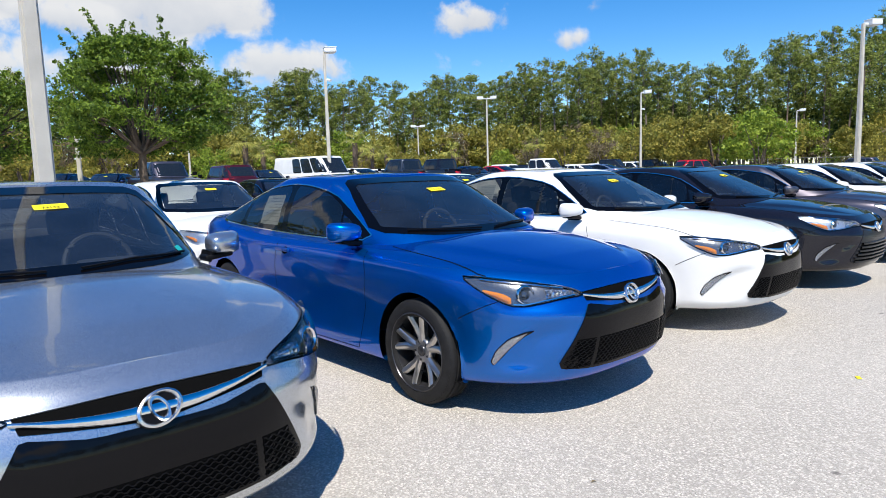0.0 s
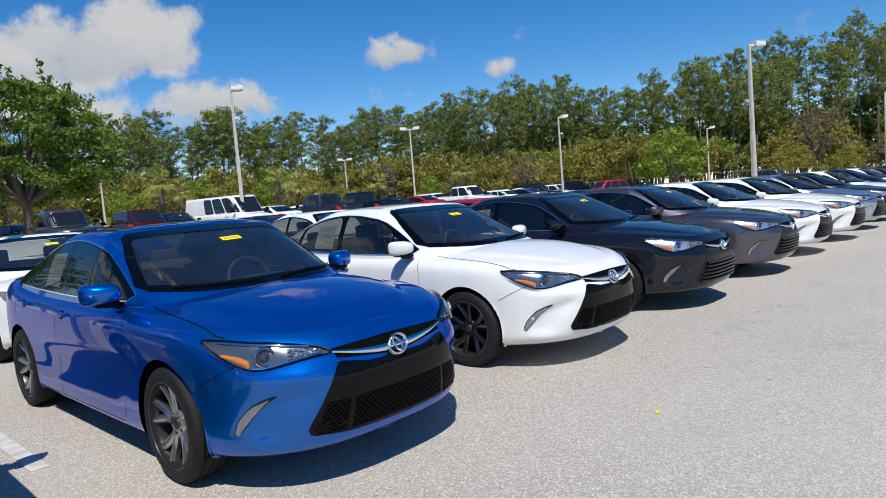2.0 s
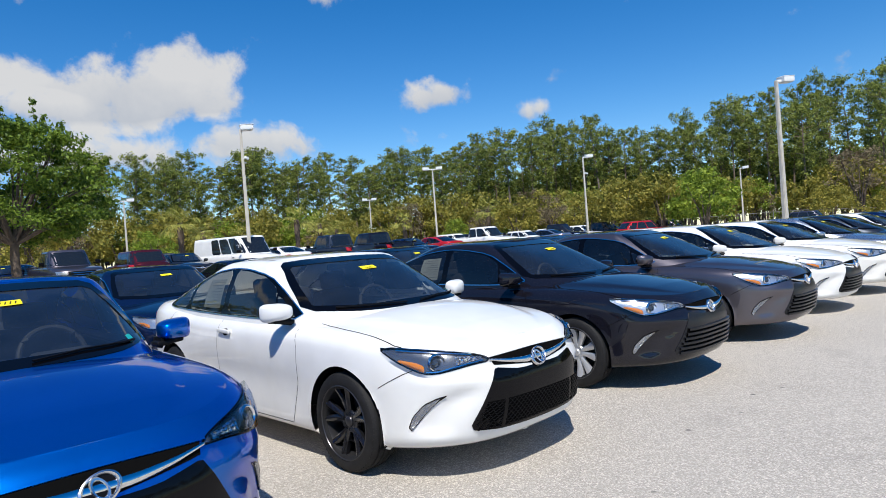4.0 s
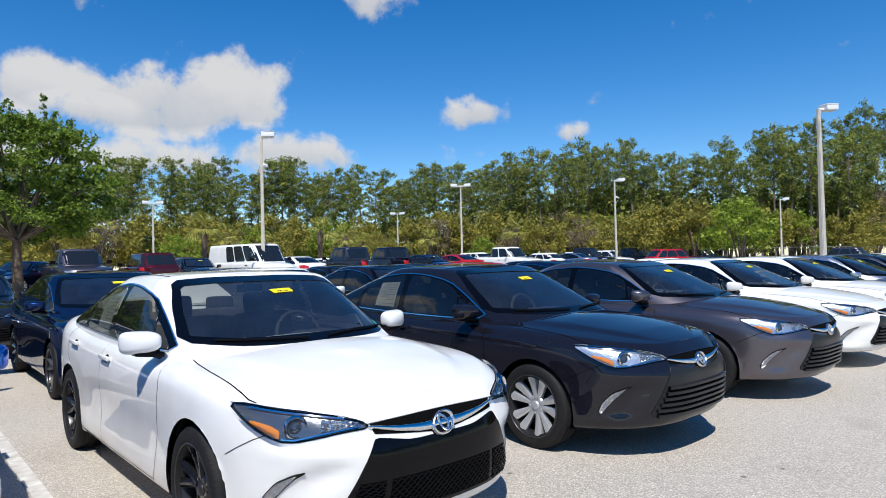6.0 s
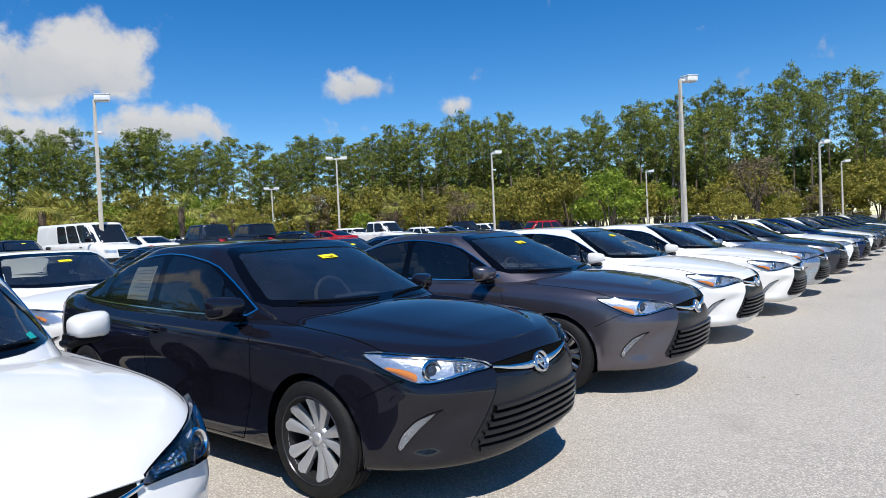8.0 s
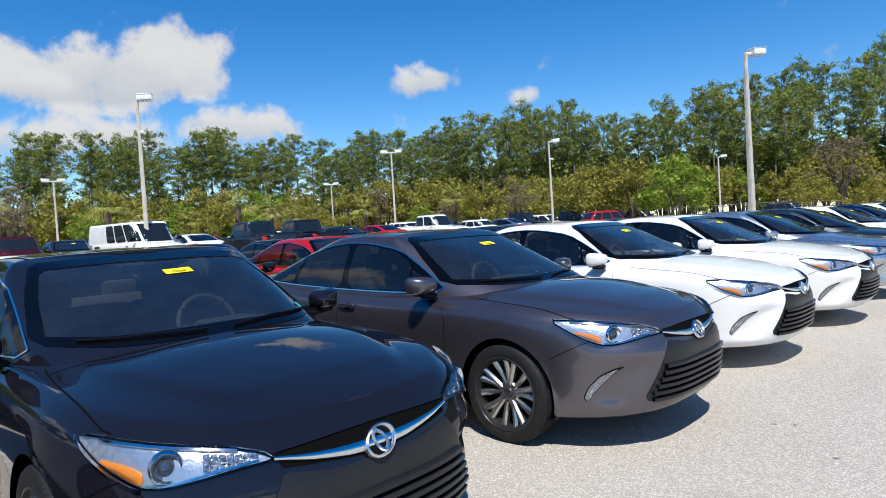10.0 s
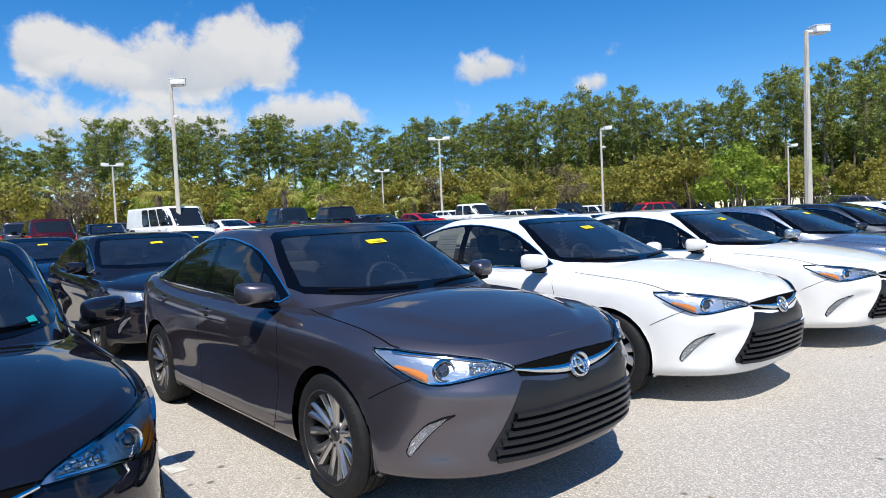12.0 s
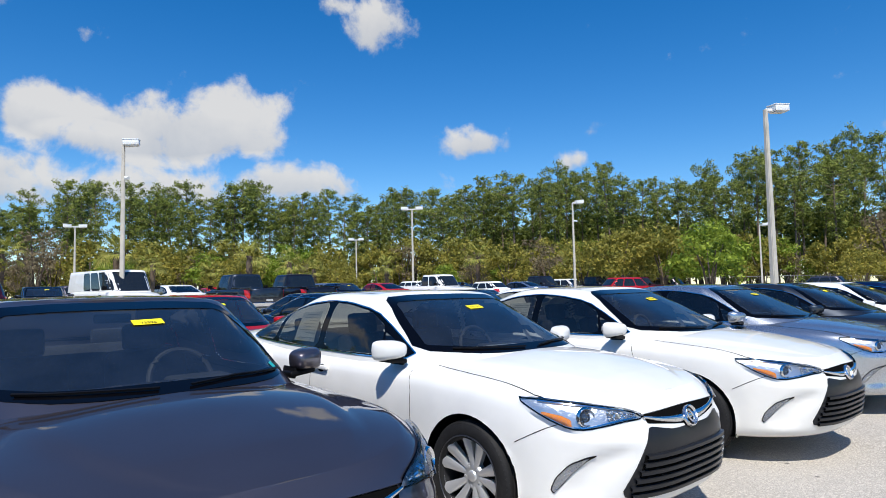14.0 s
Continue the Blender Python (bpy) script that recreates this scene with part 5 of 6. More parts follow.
vehicle("pickup", 9.35, 25.6, "gray", "dark grey pickup truck with its grille towards the lane")
vehicle("suv", 11.95, 30.0, "maroon", "dark maroon boxy wagon seen from the rear", 180)
sedan(14.1, 26.2, "dark", "plain", "blade", "dark grey older sedan beside a white van", 0.8, "", False, 1, "cars across the aisle")
vehicle("van", 16.8, 25.0, "white", "white full-size cargo van with dark side windows", 10)
sedan(18.75, 30.1, "white", "plain", "sport", "white sedan showing its red tail lights", 180, "", False, 1, "cars across the aisle")
vehicle("pickup", 21.1, 29.1, "dark", "charcoal crew cab pickup truck with tailgate facing out", 181)
vehicle("pickup", 23.75, 29.2, "black", "black pickup truck with chrome rear bumper", 180)
sedan(26.6, 25.0, "navy", "plain", "blade", "dark blue sedan across the aisle", 0, "", False, 1, "cars across the aisle")
sedan(29.5, 30.4, "red", "plain", "sport", "bright red coupe-like sedan seen from behind", 180, "", False, 1, "cars across the aisle")
vehicle("pickup", 32.2, 23.9, "white", "white crew cab pickup truck with dark grille")
sedan(34.7, 25.4, "navy", "plain", "blade", "dark blue sedan beside a white pickup truck", 0, "", False, 1, "cars across the aisle")
vehicle("hatch", 37.4, 30.2, "white", "white hatchback with red rear lights", 180)
sedan(40.2, 30.0, "silver", "plain", "blade", "light silver sedan facing away", 180, "", False, 1, "cars across the aisle")
vehicle("pickup", 44.6, 27.2, "black", "black pickup truck beyond a lamp pole")
vehicle("suv", 48.0, 27.6, "white", "white sport utility wagon in the far row")
vehicle("suv", 46.2, 21.2, "red", "bright red wagon parked sideways near the shrubs", 66)
vehicle("suv", 51.2, 23.5, "maroon", "dark red wagon behind the bright red one", 60)
vehicle("suv", 3.9, 33.0, "white", "white sport utility wagon beyond the oak tree", 75)
sedan(6.6, 29.5, "navy", "plain", "blade", "dark blue sedan beneath the oak tree", -40, "", False, 1, "cars across the aisle")
sedan(4.2, 27.5, "navy", "plain", "blade", "deep blue sedan near the pole", -40, "", False, 1, "cars across the aisle")
sedan(0.6, 26.5, "dark", "plain", "blade", "dark sedan in the far aisle", -30, "", False, 1, "cars across the aisle")
sedan(-2.2, 26.0, "black", "plain", "blade", "black sedan in the far aisle", -30, "", False, 1, "cars across the aisle")
vehicle("pickup", 66.0, 1.4, "white", "white pickup truck with dark grille facing down the lane", -90)
sedan(69.0, -1.9, "silver", "plain", "blade", "silver sedan at the far end of the lane", -80, "", False, 1, "cars at the lane end")
vehicle("pickup", 63.5, -4.6, "dark", "dark pickup truck at the far end of the lane", -80)
far = random.Random(9)
for x, y in [(12.5, 43), (17, 42), (21, 44), (25.5, 43), (30, 43), (34, 44), (38.5, 42), (43, 41), (47, 40), (51, 38), (55, 35), (58.5, 31), (62, 27), (19, 35.5), (27, 36.5), (33, 36.5), (36.5, 36.5), (43.5, 34), (53, 28.5), (56.5, 24), (60, 19)]:
    kind = far.choice(["suv", "hatch", "suv", "pickup"])
    color = far.choice(["white", "dark", "silver", "black", "navy", "gray", "white", "red"])
    words = {"suv": "sport utility wagon", "hatch": "small hatchback", "pickup": "pickup truck"}[kind]
    tone = {"white": "white", "dark": "charcoal", "silver": "silver", "black": "black", "navy": "dark blue", "gray": "grey", "red": "red"}[color]
    vehicle(kind, x, y, color, f"{tone} {words} parked far off before the woods", far.choice([0, 180]) + far.uniform(-4, 4))
for x, color in ((4.5, "dark"), (7.3, "black"), (10.2, "navy"), (13.1, "black"), (15.8, "dark"), (18.6, "navy"), (21.4, "black"), (24.5, "gray")):
    tone = {"dark": "charcoal", "red": "red", "navy": "dark blue", "black": "black", "gray": "grey"}[color]
    sedan(x, 12.3, color, "plain", "blade", f"{tone} sedan parked in the third row", far.uniform(-0.8, 0.8), "", False, 1, "third row of sedans")

# ---- lamp poles ----
def lamp_pole(x, y, h, heads=1, r=0.15, turn=0.0, security=False, label="", reach=0.58):
    """A tapered concrete pole with one or two box-shaped lamp heads."""
    r *= 0.62
    pole_thing = new("street_lamp")
    pole_thing.matrix_basis = pose(x, y, lot_rise(y), 0, 0, turn)
    tagged(pole_thing, label or ("tall tapered concrete lamp pole with white box lamp" if heads == 1 else "tall concrete lamp pole with two white box lamps"), "street lamp", "lamp poles of the lot")
    bm = bmesh.new()
    bmesh.ops.create_cone(bm, cap_ends=True, segments=4, radius1=r * 1.414, radius2=r * 0.60 * 1.414, depth=h - 0.1, matrix=Matrix.Translation((0, 0, (h - 0.1) / 2)) @ Matrix.Rotation(math.pi / 4, 4, "Z"))
    bmesh.ops.bevel(bm, geom=[e for e in bm.edges if abs(e.verts[0].co.z - e.verts[1].co.z) > 1], offset=r * 0.22, segments=2, affect="EDGES")
    part("pole", mesh_bm("pole", bm, True, 50), M_CONCRETE, pole_thing)
    part("base", mesh_bm("base", box_bm(r * 3.4, r * 3.4, 0.12, Matrix.Translation((0, 0, 0.06)), 0.03, 2)), M_CONCRETE, pole_thing)
    for s in ((1,) if heads == 1 else (1, -1)):
        part("arm", mesh_bm("arm", box_bm(0.34, 0.08, 0.09, Matrix.Translation((s * 0.17, 0, h - 0.10)), 0.015, 2)), M_FIXTURE, pole_thing)
        bm = box_bm(0.62, 0.42, 0.24, Matrix.Translation((s * reach, 0, h - 0.02)) @ Matrix.Rotation(-0.06 * s, 4, "Y"), 0.03, 2)
        box_bm(0.66, 0.46, 0.03, Matrix.Translation((s * reach, 0, h + 0.10)) @ Matrix.Rotation(-0.06 * s, 4, "Y"), 0.01, 1, bm)
        head = part("lamp_head", mesh_bm("lamp_head", bm), M_FIXTURE, pole_thing, "white box lamp housing")
        part("diffuser", mesh_bm("diffuser", box_bm(0.50, 0.32, 0.05, Matrix.Translation((s * reach, 0, h - 0.155)) @ Matrix.Rotation(-0.06 * s, 4, "Y"), 0.015, 2)), M_DIFFUSER, head)
    if security:
        v, f = tube([(0.10, -0.05, h - 1.52), (0.24, -0.26, h - 1.58)], [0.07, 0.07], 12)
        v2, f2 = tube([(0.0, -0.02, h - 1.6), (0.12, -0.1, h - 1.55)], [0.03, 0.03], 8)
        part("security_camera", joined("security_camera", [(v, f), (v2, f2)]), M_FIXTURE, pole_thing, "small white security camera")


lamp_pole(0.74, 7.1, 8.2, 1, 0.145)
lamp_pole(17.4, 28.4, 7.45, 1, 0.16, -25, True, reach=0.30)
lamp_pole(46.0, 44.6, 8.45, 2, 0.165, -45, reach=0.66)
lamp_pole(50.95, 30.5, 7.75, 1, 0.155, -35, True)
lamp_pole(33.35, 8.85, 7.75, 1, 0.185, -25)
lamp_pole(65.0, 7.9, 7.55, 1, 0.17, -40)
lamp_pole(89.8, 9.1, 7.6, 1, 0.17, -60)
lamp_pole(52.1, 62.7, 7.2, 2, 0.16, -35)
lamp_pole(22.4, 61.0, 7.1, 2, 0.16, -15)
lamp_pole(79.2, 27.6, 7.2, 1, 0.16, -60)
lamp_pole(5.6, 27.5, 5.2, 1, 0.14, 60)

# ---- trees ----
def leaves(rng, centers, radii, per, size, slim=0.5, up=0.4, shellness=0.5, tri=True):
    """Many small leaf clumps scattered through soft balls: returns vertices and quads."""
    c = np.repeat(np.asarray(centers, float), per, 0)
    r = np.repeat(np.asarray(radii, float), per, 0)
    n = len(c)
    d = rng.normal(size=(n, 3))
    d /= np.linalg.norm(d, axis=1, keepdims=True)
    p = c + d * r * (rng.random((n, 1)) ** shellness)
    nrm = d * 0.6 + rng.normal(size=(n, 3)) * 0.6 + [0, 0, up]
    nrm /= np.linalg.norm(nrm, axis=1, keepdims=True)
    a = np.cross(nrm, rng.normal(size=(n, 3)))
    a /= np.linalg.norm(a, axis=1, keepdims=True) + 1e-9
    b = np.cross(nrm, a)
    s = size * (0.6 + 0.8 * rng.random((n, 1)))
    if tri:
        v = np.stack([p - a * s, p + b * s * slim * 2 + nrm * s * 0.15, p + a * s], 1).reshape(-1, 3)
        return v, np.arange(n * 3).reshape(-1, 3)
    v = np.stack([p - a * s, p - b * s * slim + nrm * s * 0.15, p + a * s, p + b * s * slim + nrm * s * 0.15], 1).reshape(-1, 3)
    return v, np.arange(n * 4).reshape(-1, 4)


def fast_mesh(name, v, f):
    me = bpy.data.meshes.new(name)
    me.from_pydata(v.tolist(), [], f.tolist())
    return me


def pine_meshes(seed, h, tuft=62, size=0.18):
    """A slender pine: bare trunk, crown of needle tufts on short limbs in the upper half."""
    rng = np.random.default_rng(seed)
    lean = rng.normal(size=2) * 0.25
    stem = lambda t: np.array([lean[0] * t ** 2 * 1.5, lean[1] * t ** 2 * 1.5, h * t])
    wood = [tube([stem(t) for t in np.linspace(0, 1, 8)], [0.17 * (1 - 0.85 * t) + 0.01 for t in np.linspace(0, 1, 8)], 7)]
    cs, rs = [], []
    start = rng.uniform(0.36, 0.56)
    for k in range(36):
        t = start + (1 - start) * (k / 35) ** 0.9
        ang = k * 2.4 + rng.uniform(-0.6, 0.6)
        reach = (0.35 + 2.3 * math.sin(math.pi * min(1, (1.03 - t) / (1.03 - start)) ** 0.8) ** 0.8) * rng.uniform(0.4, 1.2)
        base = stem(t)
        tip = base + np.array([math.cos(ang) * reach, math.sin(ang) * reach, 0.2 * reach + rng.uniform(-0.1, 0.5)])
        wood.append(tube([base, (base + tip) / 2 + [0, 0, -0.1], tip], [0.045, 0.03, 0.015], 4, False))
        for q in ((0.55, 1.0) if reach > 0.9 else (1.0,)):
            cs.append(base + (tip - base) * q + rng.normal(size=3) * 0.12)
            g = rng.uniform(0.42, 0.78)
            rs.append((g * 1.1, g * 1.1, g * 0.78))
    for k in range(5):
        # dead stubs on the bare trunk
        t, ang = rng.uniform(0.25, start), rng.uniform(0, 6.28)
        wood.append(tube([stem(t), stem(t) + [math.cos(ang) * 0.9, math.sin(ang) * 0.9, 0.1]], [0.03, 0.008], 4, False))
    cs.append(stem(0.99)), rs.append((0.35, 0.35, 0.7))
    v, f = leaves(rng, cs, rs, tuft, size, 0.30, 0.6, 0.7)
    return joined("trunk", wood), fast_mesh("crown", v, f)


def bushy_meshes(seed, h, spread, per=60, size=0.16, stems=4, clumps=42, low=0.25):
    """A rounded small tree or shrub of many leaf clumps on thin stems."""
    rng = np.random.default_rng(seed)
    wood, cs, rs = [], [], []
    for k in range(stems):
        a = 6.28 * k / stems + rng.uniform(0, 1)
        top = np.array([math.cos(a) * spread * 0.5, math.sin(a) * spread * 0.5, h * rng.uniform(0.6, 0.85)])
        wood.append(tube([(0.1 * math.cos(a), 0.1 * math.sin(a), 0), top * [0.35, 0.35, 0.5], top], [0.09, 0.06, 0.02], 6))
    for k in range(clumps):
        a, t = rng.uniform(0, 6.28), rng.uniform(low, 1) ** 0.8
        rad = spread * math.sqrt(max(0.05, 1 - ((t - 0.45) / 0.62) ** 2)) * rng.uniform(0.2, 1.0) ** 0.5
        cs.append((rad * math.cos(a), rad * math.sin(a), h * t * 0.93))
        g = spread * rng.uniform(0.22, 0.38)
        rs.append((g, g, g * 0.75))
    v, f = leaves(rng, cs, rs, per, size, 0.6, 0.3, 0.5)
    return joined("trunk", wood), fast_mesh("crown", v, f)


def palm_meshes(seed, h):
    """A cabbage palm: rough trunk with old leaf bases and a head of arching fronds."""
    rng = np.random.default_rng(seed)
    v, f = tube([(0.03 * math.sin(3 * t), 0.02 * t, h * t) for t in np.linspace(0, 1, 9)], [0.19, 0.16, 0.155, 0.16, 0.165, 0.18, 0.21, 0.22, 0.16], 10)
    pieces = [(v, f)]
    for k in range(60):
        a, z = rng.uniform(0, 6.28), h * rng.uniform(0.35, 0.98)
        d = Vector((math.cos(a), math.sin(a), 0.9))
        b = Vector((math.cos(a) * 0.15, math.sin(a) * 0.15, z))
        pieces.append(tube([b, b + d * 0.14], [0.03, 0.012], 4))
    trunk = joined("trunk", pieces)
    vs, fs = [], []
    for k in range(26):
        a, el = rng.uniform(0, 6.28), rng.uniform(-0.7, 1.3)
        d = np.array([math.cos(a) * math.cos(el), math.sin(a) * math.cos(el), math.sin(el)])
        side = np.cross(d, [0, 0, 1.0])
        side /= np.linalg.norm(side) + 1e-6
        L = rng.uniform(0.9, 1.4)
        root = np.array([0, 0, h]) + d * 0.2
        hub = root + d * L * 0.45 + [0, 0, -0.05]
        o = len(vs)
        vs += [root - side * 0.02, root + side * 0.02, hub + side * 0.02, hub - side * 0.02]
        fs.append((o, o + 1, o + 2, o + 3))
        for j in range(13):
            w = -1.15 + 2.3 * j / 12
            dd = d * math.cos(w) + side * math.sin(w)
            tip = hub + dd * L * 0.62 + [0, 0, -0.22 * L * (0.5 + abs(math.sin(w)))]
            mid_p = hub + dd * L * 0.35
            wide = np.cross(dd, [0.2, 0.1, 1.0])
            wide *= 0.035 / (np.linalg.norm(wide) + 1e-6)
            o = len(vs)
            vs += [hub, mid_p - wide, tip, mid_p + wide]
            fs.append((o, o + 1, o + 2, o + 3))
    return trunk, fast_mesh("crown", np.array(vs, float), np.array(fs))


def plant(name, meshes, wood_mat, leaf_mat, x, y, scale, turn, label, category, group, zscale=None):
    t = new(name)
    t.matrix_basis = lot_pose(x, y, turn) @ Matrix.Diagonal((scale, scale, zscale or scale, 1))
    tagged(t, label, category, group)
    part("trunk", meshes[0], wood_mat, t)
    part("crown", meshes[1], leaf_mat, t)
    return t


PINES = [pine_meshes(s, 16.0) for s in range(7)]
PINES_UNSEEN = [pine_meshes(90 + s, 16.0, 16, 0.34) for s in range(3)]
SHRUBS = [bushy_meshes(20 + s, 5.0, 2.4, 66, 0.135) for s in range(5)]
THIN = [bushy_meshes(40 + s, 5.5, 2.0, 45, 0.10, 7, 34, 0.35) for s in range(3)]
PALMS = [palm_meshes(60 + s, 3.6) for s in range(3)]
CENTER = Vector((7, 0))
tree_top = curve(-180, 15.0, -30, 15.0, 1, 15.8, 6, 18.6, 11, 19.6, 15, 18.6, 20, 17.0, 26, 16.4, 30, 16.0, 36, 17.6, 42, 16.2, 51, 14.6, 62, 15.2, 72, 15.3, 79, 14.6, 95, 13.5, 180, 15)
woods = random.Random(12)


def ring(az, r):
    a = radians(az)
    return CENTER.x + r * math.cos(a), CENTER.y + r * math.sin(a)


az = -24.0
while az < 104:
    for r0 in (91, 97, 104):
        if r0 == 91 and woods.random() < 0.15:
            continue
        r = r0 + woods.uniform(-2.5, 2.5)
        a = az + woods.uniform(-0.9, 0.9)
        h = float(tree_top(a)) * woods.uniform(0.80, 1.06) * (r / 93) ** 0.8
        x, y = ring(a, r)
        plant("pine_tree", woods.choice(PINES), M_PINEBARK, M_PINE, x, y, woods.uniform(0.85, 1.25), woods.uniform(0, 360), "tall slender pine tree at the edge of the woods", "tree", "pine woods", 1.08 * h / 16.0)
    az += 2.05
# unseen pines added behind the camera so the car paint mirrors dark woods
for k in range(70):
    a = 106 + k * (228 / 70)
    x, y = ring(a, woods.uniform(70, 84))
    plant("pine_tree", woods.choice(PINES_UNSEEN), M_PINEBARK, M_PINE, x, y, 1.35, woods.uniform(0, 360), "tall slender pine tree at the edge of the woods", "tree", "pine woods", woods.uniform(0.8, 1.05))
az = -24.0
while az < 102:
    r = woods.uniform(79, 90)
    x, y = ring(az, r)
    pick = woods.random()
    mat, words = (M_SHRUB, "yellow-green spring shrub below the pines") if pick < 0.5 else (M_SHRUB2, "fresh green shrub below the pines") if pick < 0.75 else (M_DRYSHRUB, "brownish leafless thicket below the pines")
    plant("shrub", woods.choice(SHRUBS if pick < 0.75 else THIN), M_BARK, mat, x, y, woods.uniform(0.7, 1.75), woods.uniform(0, 360), words, "shrub", "undergrowth")
    az += 0.95
az = -24.0
while az < 104:
    x, y = ring(az, woods.uniform(108, 114))
    plant("thicket_tree", woods.choice(SHRUBS), M_BARK, M_PINE, x, y, woods.uniform(1.3, 2.0) if 44 < az < 86 else woods.uniform(2.3, 3.0), woods.uniform(0, 360), "dense dark tree deep in the woods", "tree", "deep woods")
    az += 2.0
# small trees standing in the lot before the woods
for a, r, s, kind in ((25.0, 52, 1.25, 1), (28.5, 55, 1.25, 0), (32, 55, 1.15, 0), (35, 58, 1.1, 0), (38, 61, 1.0, 2), (41.5, 62, 1.15, 0), (44.5, 66, 0.9, 2), (47, 68, 0.8, 1), (15.0, 70, 0.9, 0), (11.5, 72, 0.8, 0), (56, 68, 0.8, 0), (66, 66, 0.85, 0), (74, 62, 0.9, 1), (83, 52, 1.0, 0), (90, 46, 1.0, 0), (95, 42, 1.0, 2)):
    x, y = ring(a, r)
    mat, pool, words = ((M_SHRUB, SHRUBS, "small yellow-green tree in spring leaf"), (M_SHRUB2, SHRUBS, "small rounded bright green tree"), (M_DRYSHRUB, THIN, "small pale tree with sparse new leaves"))[kind]
    plant("small_tree", woods.choice(pool), M_BARK, mat, x, y, s, woods.uniform(0, 360), words, "tree", "small trees before the woods")
for x, y, h in ((28.75, 42.5, 3.8), (21.0, 45.5, 4.0), (24.6, 50.0, 3.6), (36.0, 50.5, 3.9), (41.0, 55.0, 3.4), (15.5, 52.0, 4.2), (13.2, 54.0, 4.4), (52.5, 44.0, 4.4), (46.0, 50.0, 3.6), (1.9, 29.5, 2.9), (3.0, 32.5, 3.0), (33.0, 60.0, 3.6), (62.0, 40.0, 4.2), (70.0, 46.0, 4.0)):
    plant("palm_tree", woods.choice(PALMS), M_BARK, M_PALM, x, y, h / 3.5, woods.uniform(0, 360), "cabbage palm with rough trunk and shaggy fronds", "palm tree", "palms before the woods")


def oak(x, y, h, spread, seed, per, label):
    """A spreading shade tree: forking limbs, twigs and thousands of small leaves in a ragged dome."""
    rng = np.random.default_rng(seed)
    wood = [tube([(0, 0, 0), (0.03, 0, 0.8), (0.0, 0.04, 1.6), (0.02, 0, h * 0.34)], [0.19, 0.15, 0.135, 0.12], 12)]
    cs, rs, sprigs = [], [], []
    low = h * 0.34
    fork = np.array([0.02, 0.0, h * 0.33])
    for k in range(230):
        a = rng.uniform(0, 6.28)
        t = rng.uniform(0, 1)
        bulge = 1 + 0.20 * math.sin(3 * a + seed) + 0.12 * math.sin(7 * a)
        rad = spread * bulge * (1 - t ** 2.2) ** 0.5 * (0.55 + 0.45 * min(1, t * 4)) * rng.uniform(0.25, 1.0) ** 0.45
        p = np.array([math.cos(a) * rad, math.sin(a) * rad, low + (h - low) * t * 0.93])
        g = rng.uniform(0.28, 0.60)
        cs.append(p)
        rs.append((g * 1.15, g * 1.15, g * 0.55))
        if k % 9 == 0:
            bend = fork * 0.45 + p * 0.55 + [0, 0, 0.3]
            wood.append(tube([fork, bend, p], [0.06, 0.035, 0.01], 6))
        elif k % 2 == 0:
            q = p - (p - fork) * 0.35
            wood.append(tube([q, p], [0.016, 0.005], 4, False))
        if rng.random() < 0.35:
            out_dir = (p - fork) / (np.linalg.norm(p - fork) + 1e-6)
            s = p + (out_dir + rng.normal(size=3) * 0.35) * rng.uniform(0.4, 0.75)
            wood.append(tube([p, s], [0.01, 0.004], 4, False))
            sprigs += [p + (s - p) * q for q in (0.3, 0.5, 0.7, 0.9, 1.05)]
    v, f = leaves(rng, cs, rs, per, 0.058, 0.5, 0.35, 0.75)
    v2, f2 = leaves(rng, sprigs, [(0.11, 0.11, 0.09)] * len(sprigs), 16, 0.058, 0.5, 0.35, 0.9)
    v, f = np.concatenate([v, v2]), np.concatenate([f, f2 + len(v)])
    t = new("shade_tree")
    t.matrix_basis = pose(x, y, lot_rise(y))
    tagged(t, label, "tree")
    part("trunk", joined("trunk", wood), M_BARK, t)
    part("crown", fast_mesh("crown", v, f), M_OAKLEAF, t)


oak(6.56, 23.0, 6.15, 2.75, 3, 210, "leafy green shade tree with spreading uneven crown")
oak(2.0, 25.5, 5.2, 2.2, 8, 90, "smaller green shade tree with thin foliage")
oak(-0.8, 24.5, 5.0, 2.1, 5, 90, "smaller green shade tree with thin foliage")

# ---- ground, lines, verge and fence ----
ys = [-900, 0, 8, 13] + [13 + k for k in range(1, 15)] + [40, 900]
gv = [(x, y, lot_rise(y)) for y in ys for x in (-900, 900)]
gf = [(2 * k, 2 * k + 1, 2 * k + 3, 2 * k + 2) for k in range(len(ys) - 1)]
ground = part("ground", mesh_of("ground", gv, gf), M_LOT)
tagged(ground, "sun-bleached pale grey asphalt lot with small stains", "ground", kind="structure")
v, f = [], []
rings = (86, 92, 100, 112, 130, 170, 420)
for k in range(129):
    a = 2 * math.pi * k / 128
    for r in rings:
        y = CENTER.y + r * math.sin(a)
        v.append((CENTER.x + r * math.cos(a), y, lot_rise(y) + 0.015))
n = len(rings)
f = [(n * k + j, n * k + j + 1, n * (k + 1) + j + 1, n * (k + 1) + j) for k in range(128) for j in range(n - 1)]
verge = part("grass_verge", mesh_of("grass_verge", v, f, False), M_GRASS)
tagged(verge, "rough grass verge along the edge of the woods", "grass", kind="structure")
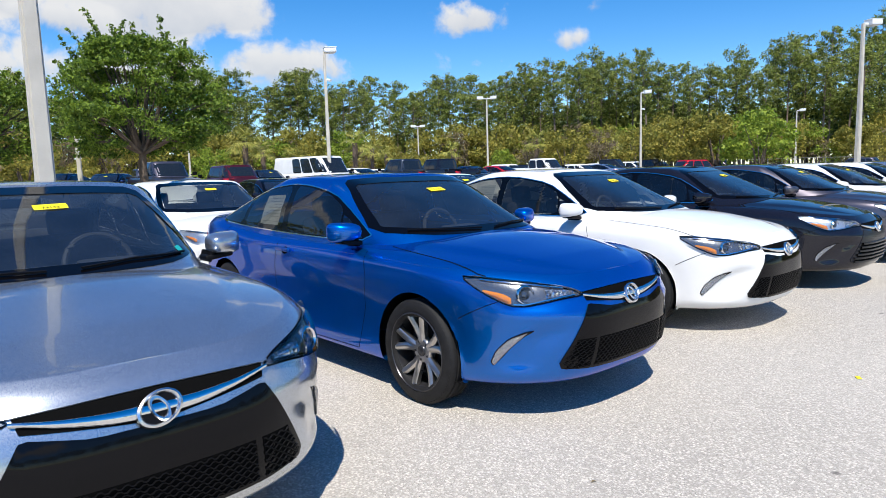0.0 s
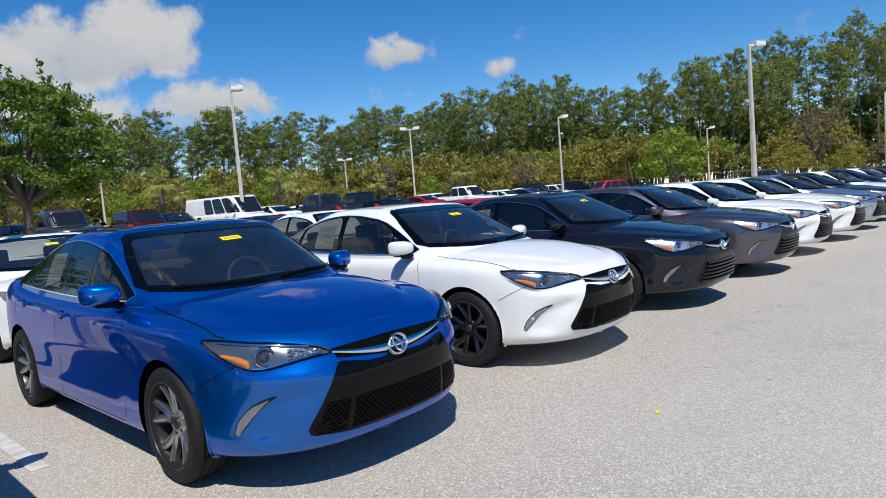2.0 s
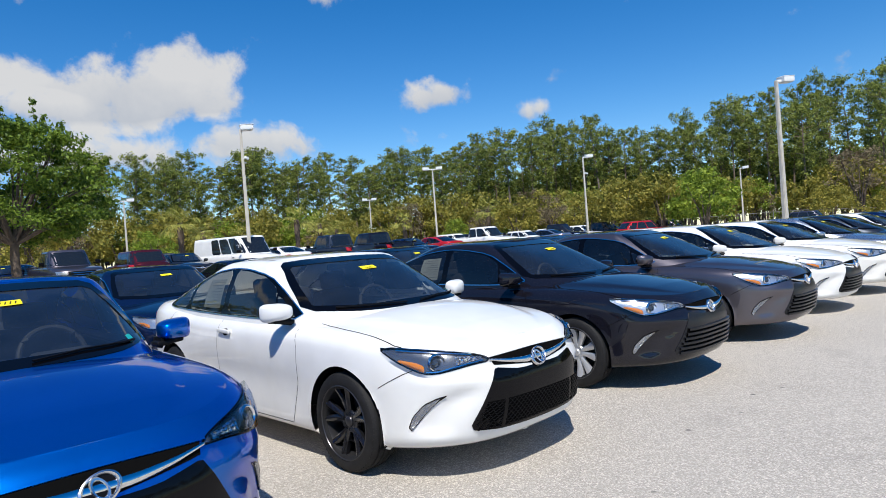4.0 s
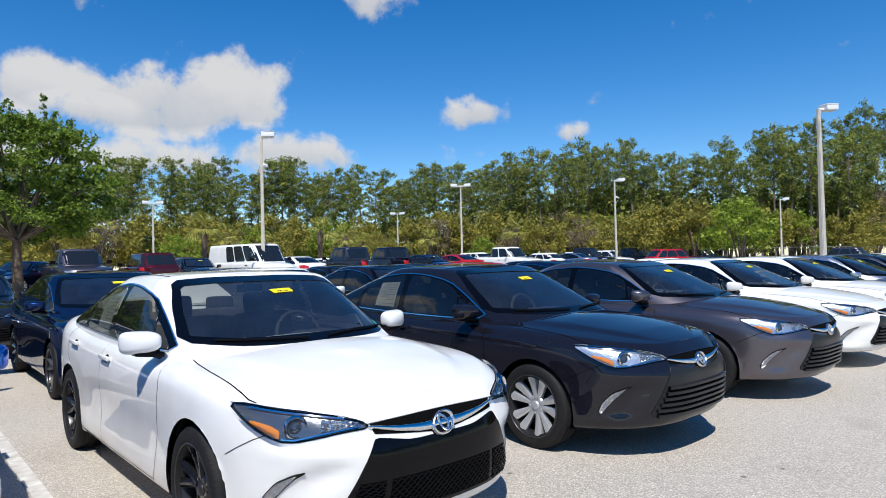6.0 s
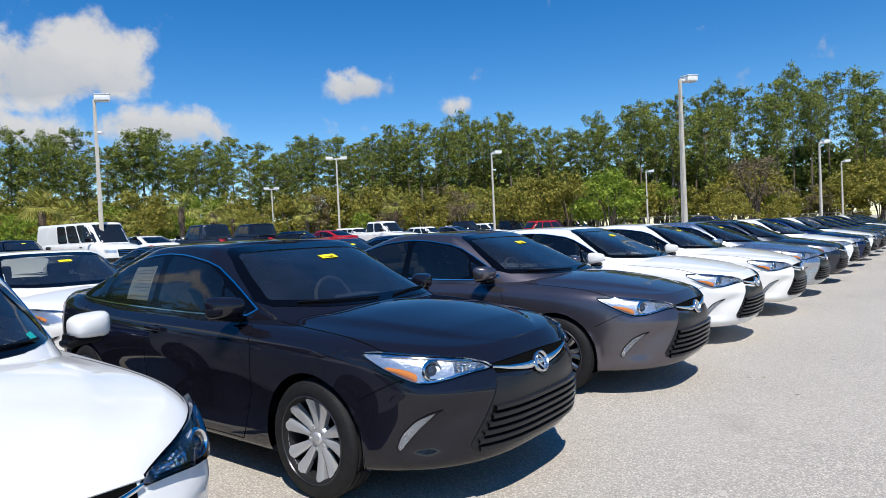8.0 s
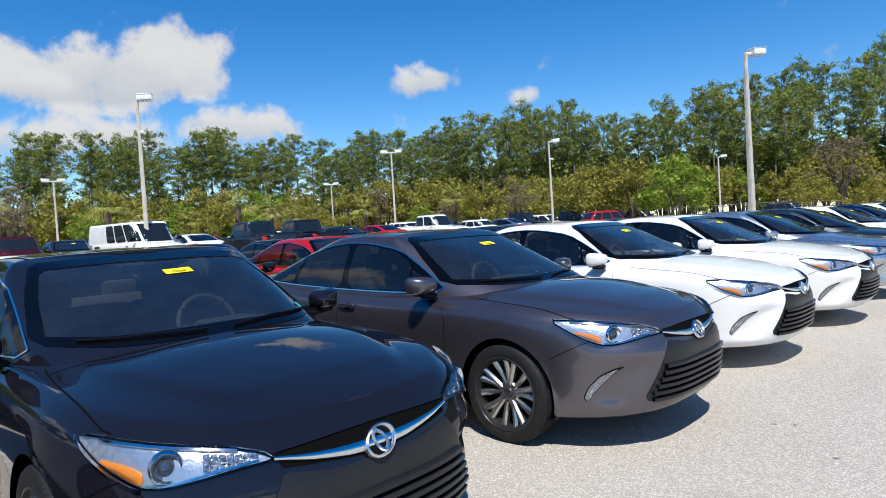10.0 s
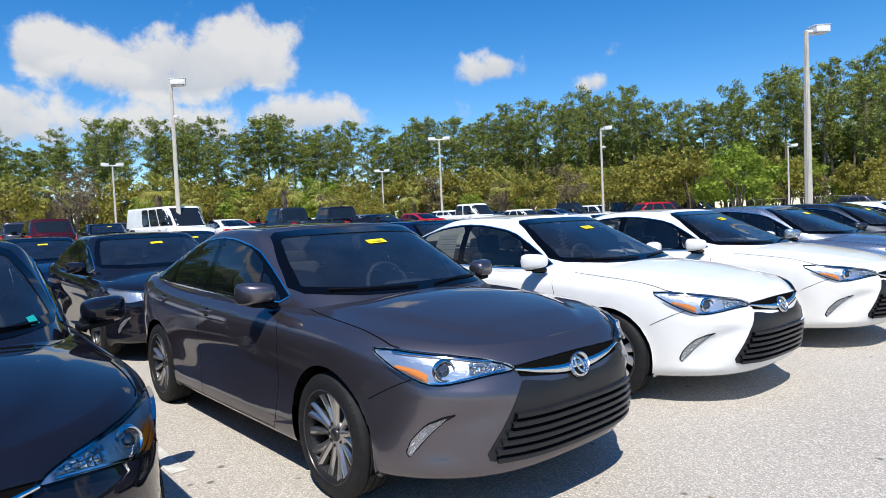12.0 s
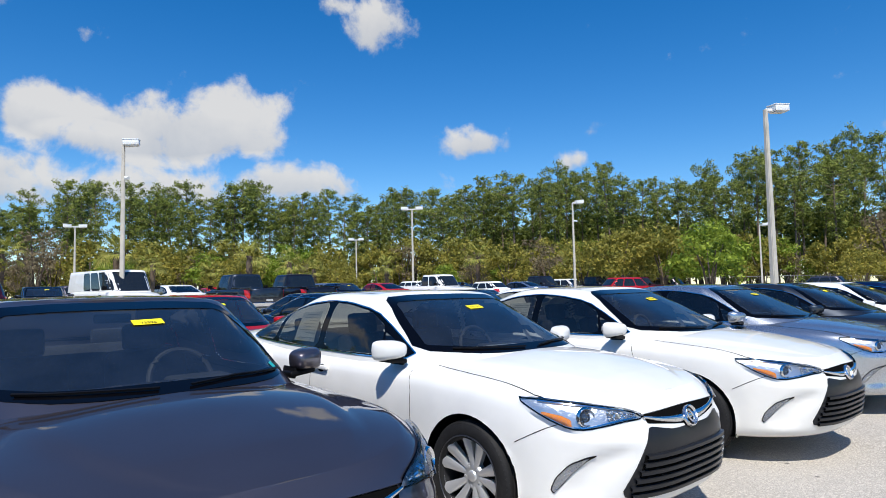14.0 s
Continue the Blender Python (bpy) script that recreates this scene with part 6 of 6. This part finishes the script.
for k in range(18):
    x = 1.39 + 2.66 * k
    bm = box_bm(0.10, 3.6, 0.004, Matrix.Translation((x + 0.05, 5.4, 0.004)))
    line = part("parking_line", mesh_bm("parking_line", bm, False), M_LINE)
    tagged(line, "worn white stall line painted on asphalt", "line", "stall lines", "structure")


def fence_run(a0, a1, r, n):
    """Chain-link fence: posts, rails and woven wire."""
    f_ob = new("fence")
    tagged(f_ob, "grey chain-link fence in front of the woods", "fence")
    pts = [Vector((*ring(a0 + (a1 - a0) * k / n, r), 0)) for k in range(n + 1)]
    for p in pts:
        p.z = lot_rise(p.y)
    post = mesh_of("post", *tube([(0, 0, 0), (0, 0, 1.85)], [0.035, 0.035], 8))
    for p in pts:
        part("post", post, M_FENCE, f_ob, m=Matrix.Translation(p))
    for z in (1.8, 0.15):
        part("rail", joined("rail", [tube([p + Vector((0, 0, z)) for p in pts], [0.025] * len(pts), 6)]), M_FENCE, f_ob)
    wires = []
    for p, q in zip(pts[:-1], pts[1:]):
        for j in range(10):
            a, b = p.lerp(q, j / 10), p.lerp(q, (j + 1) / 10)
            wires.append(tube([a + Vector((0, 0, 0.15)), b + Vector((0, 0, 1.8))], [0.006, 0.006], 3, False))
            wires.append(tube([b + Vector((0, 0, 0.15)), a + Vector((0, 0, 1.8))], [0.006, 0.006], 3, False))
    tagged(part("wire_mesh", joined("wire_mesh", wires), M_FENCE, f_ob), kind="stuff")


fence_run(-20, 40, 84.5, 28)

# fallen leaf and litter bits on the asphalt
bits = random.Random(3)
lv, lf = leaves(np.random.default_rng(2), [(bits.uniform(-1, 30), bits.uniform(-6, 3), 0.006) for _ in range(90)], [(0.02, 0.02, 0.001)] * 90, 1, 0.014, 0.6, 6.0)
litter = part("leaf_litter", fast_mesh("leaf_litter", lv, lf), M_DRYSHRUB)
tagged(litter, "dry leaf bits scattered on the asphalt", "litter", kind="stuff")
bm = box_bm(0.055, 0.03, 0.004, pose(4.2, 0.82, 0.006, 0, 0, 30), 0.0015, 1)
tagged(part("yellow_scrap", mesh_bm("yellow_scrap", bm), M_YELLOW), "small yellow paper scrap lying on asphalt", "litter")
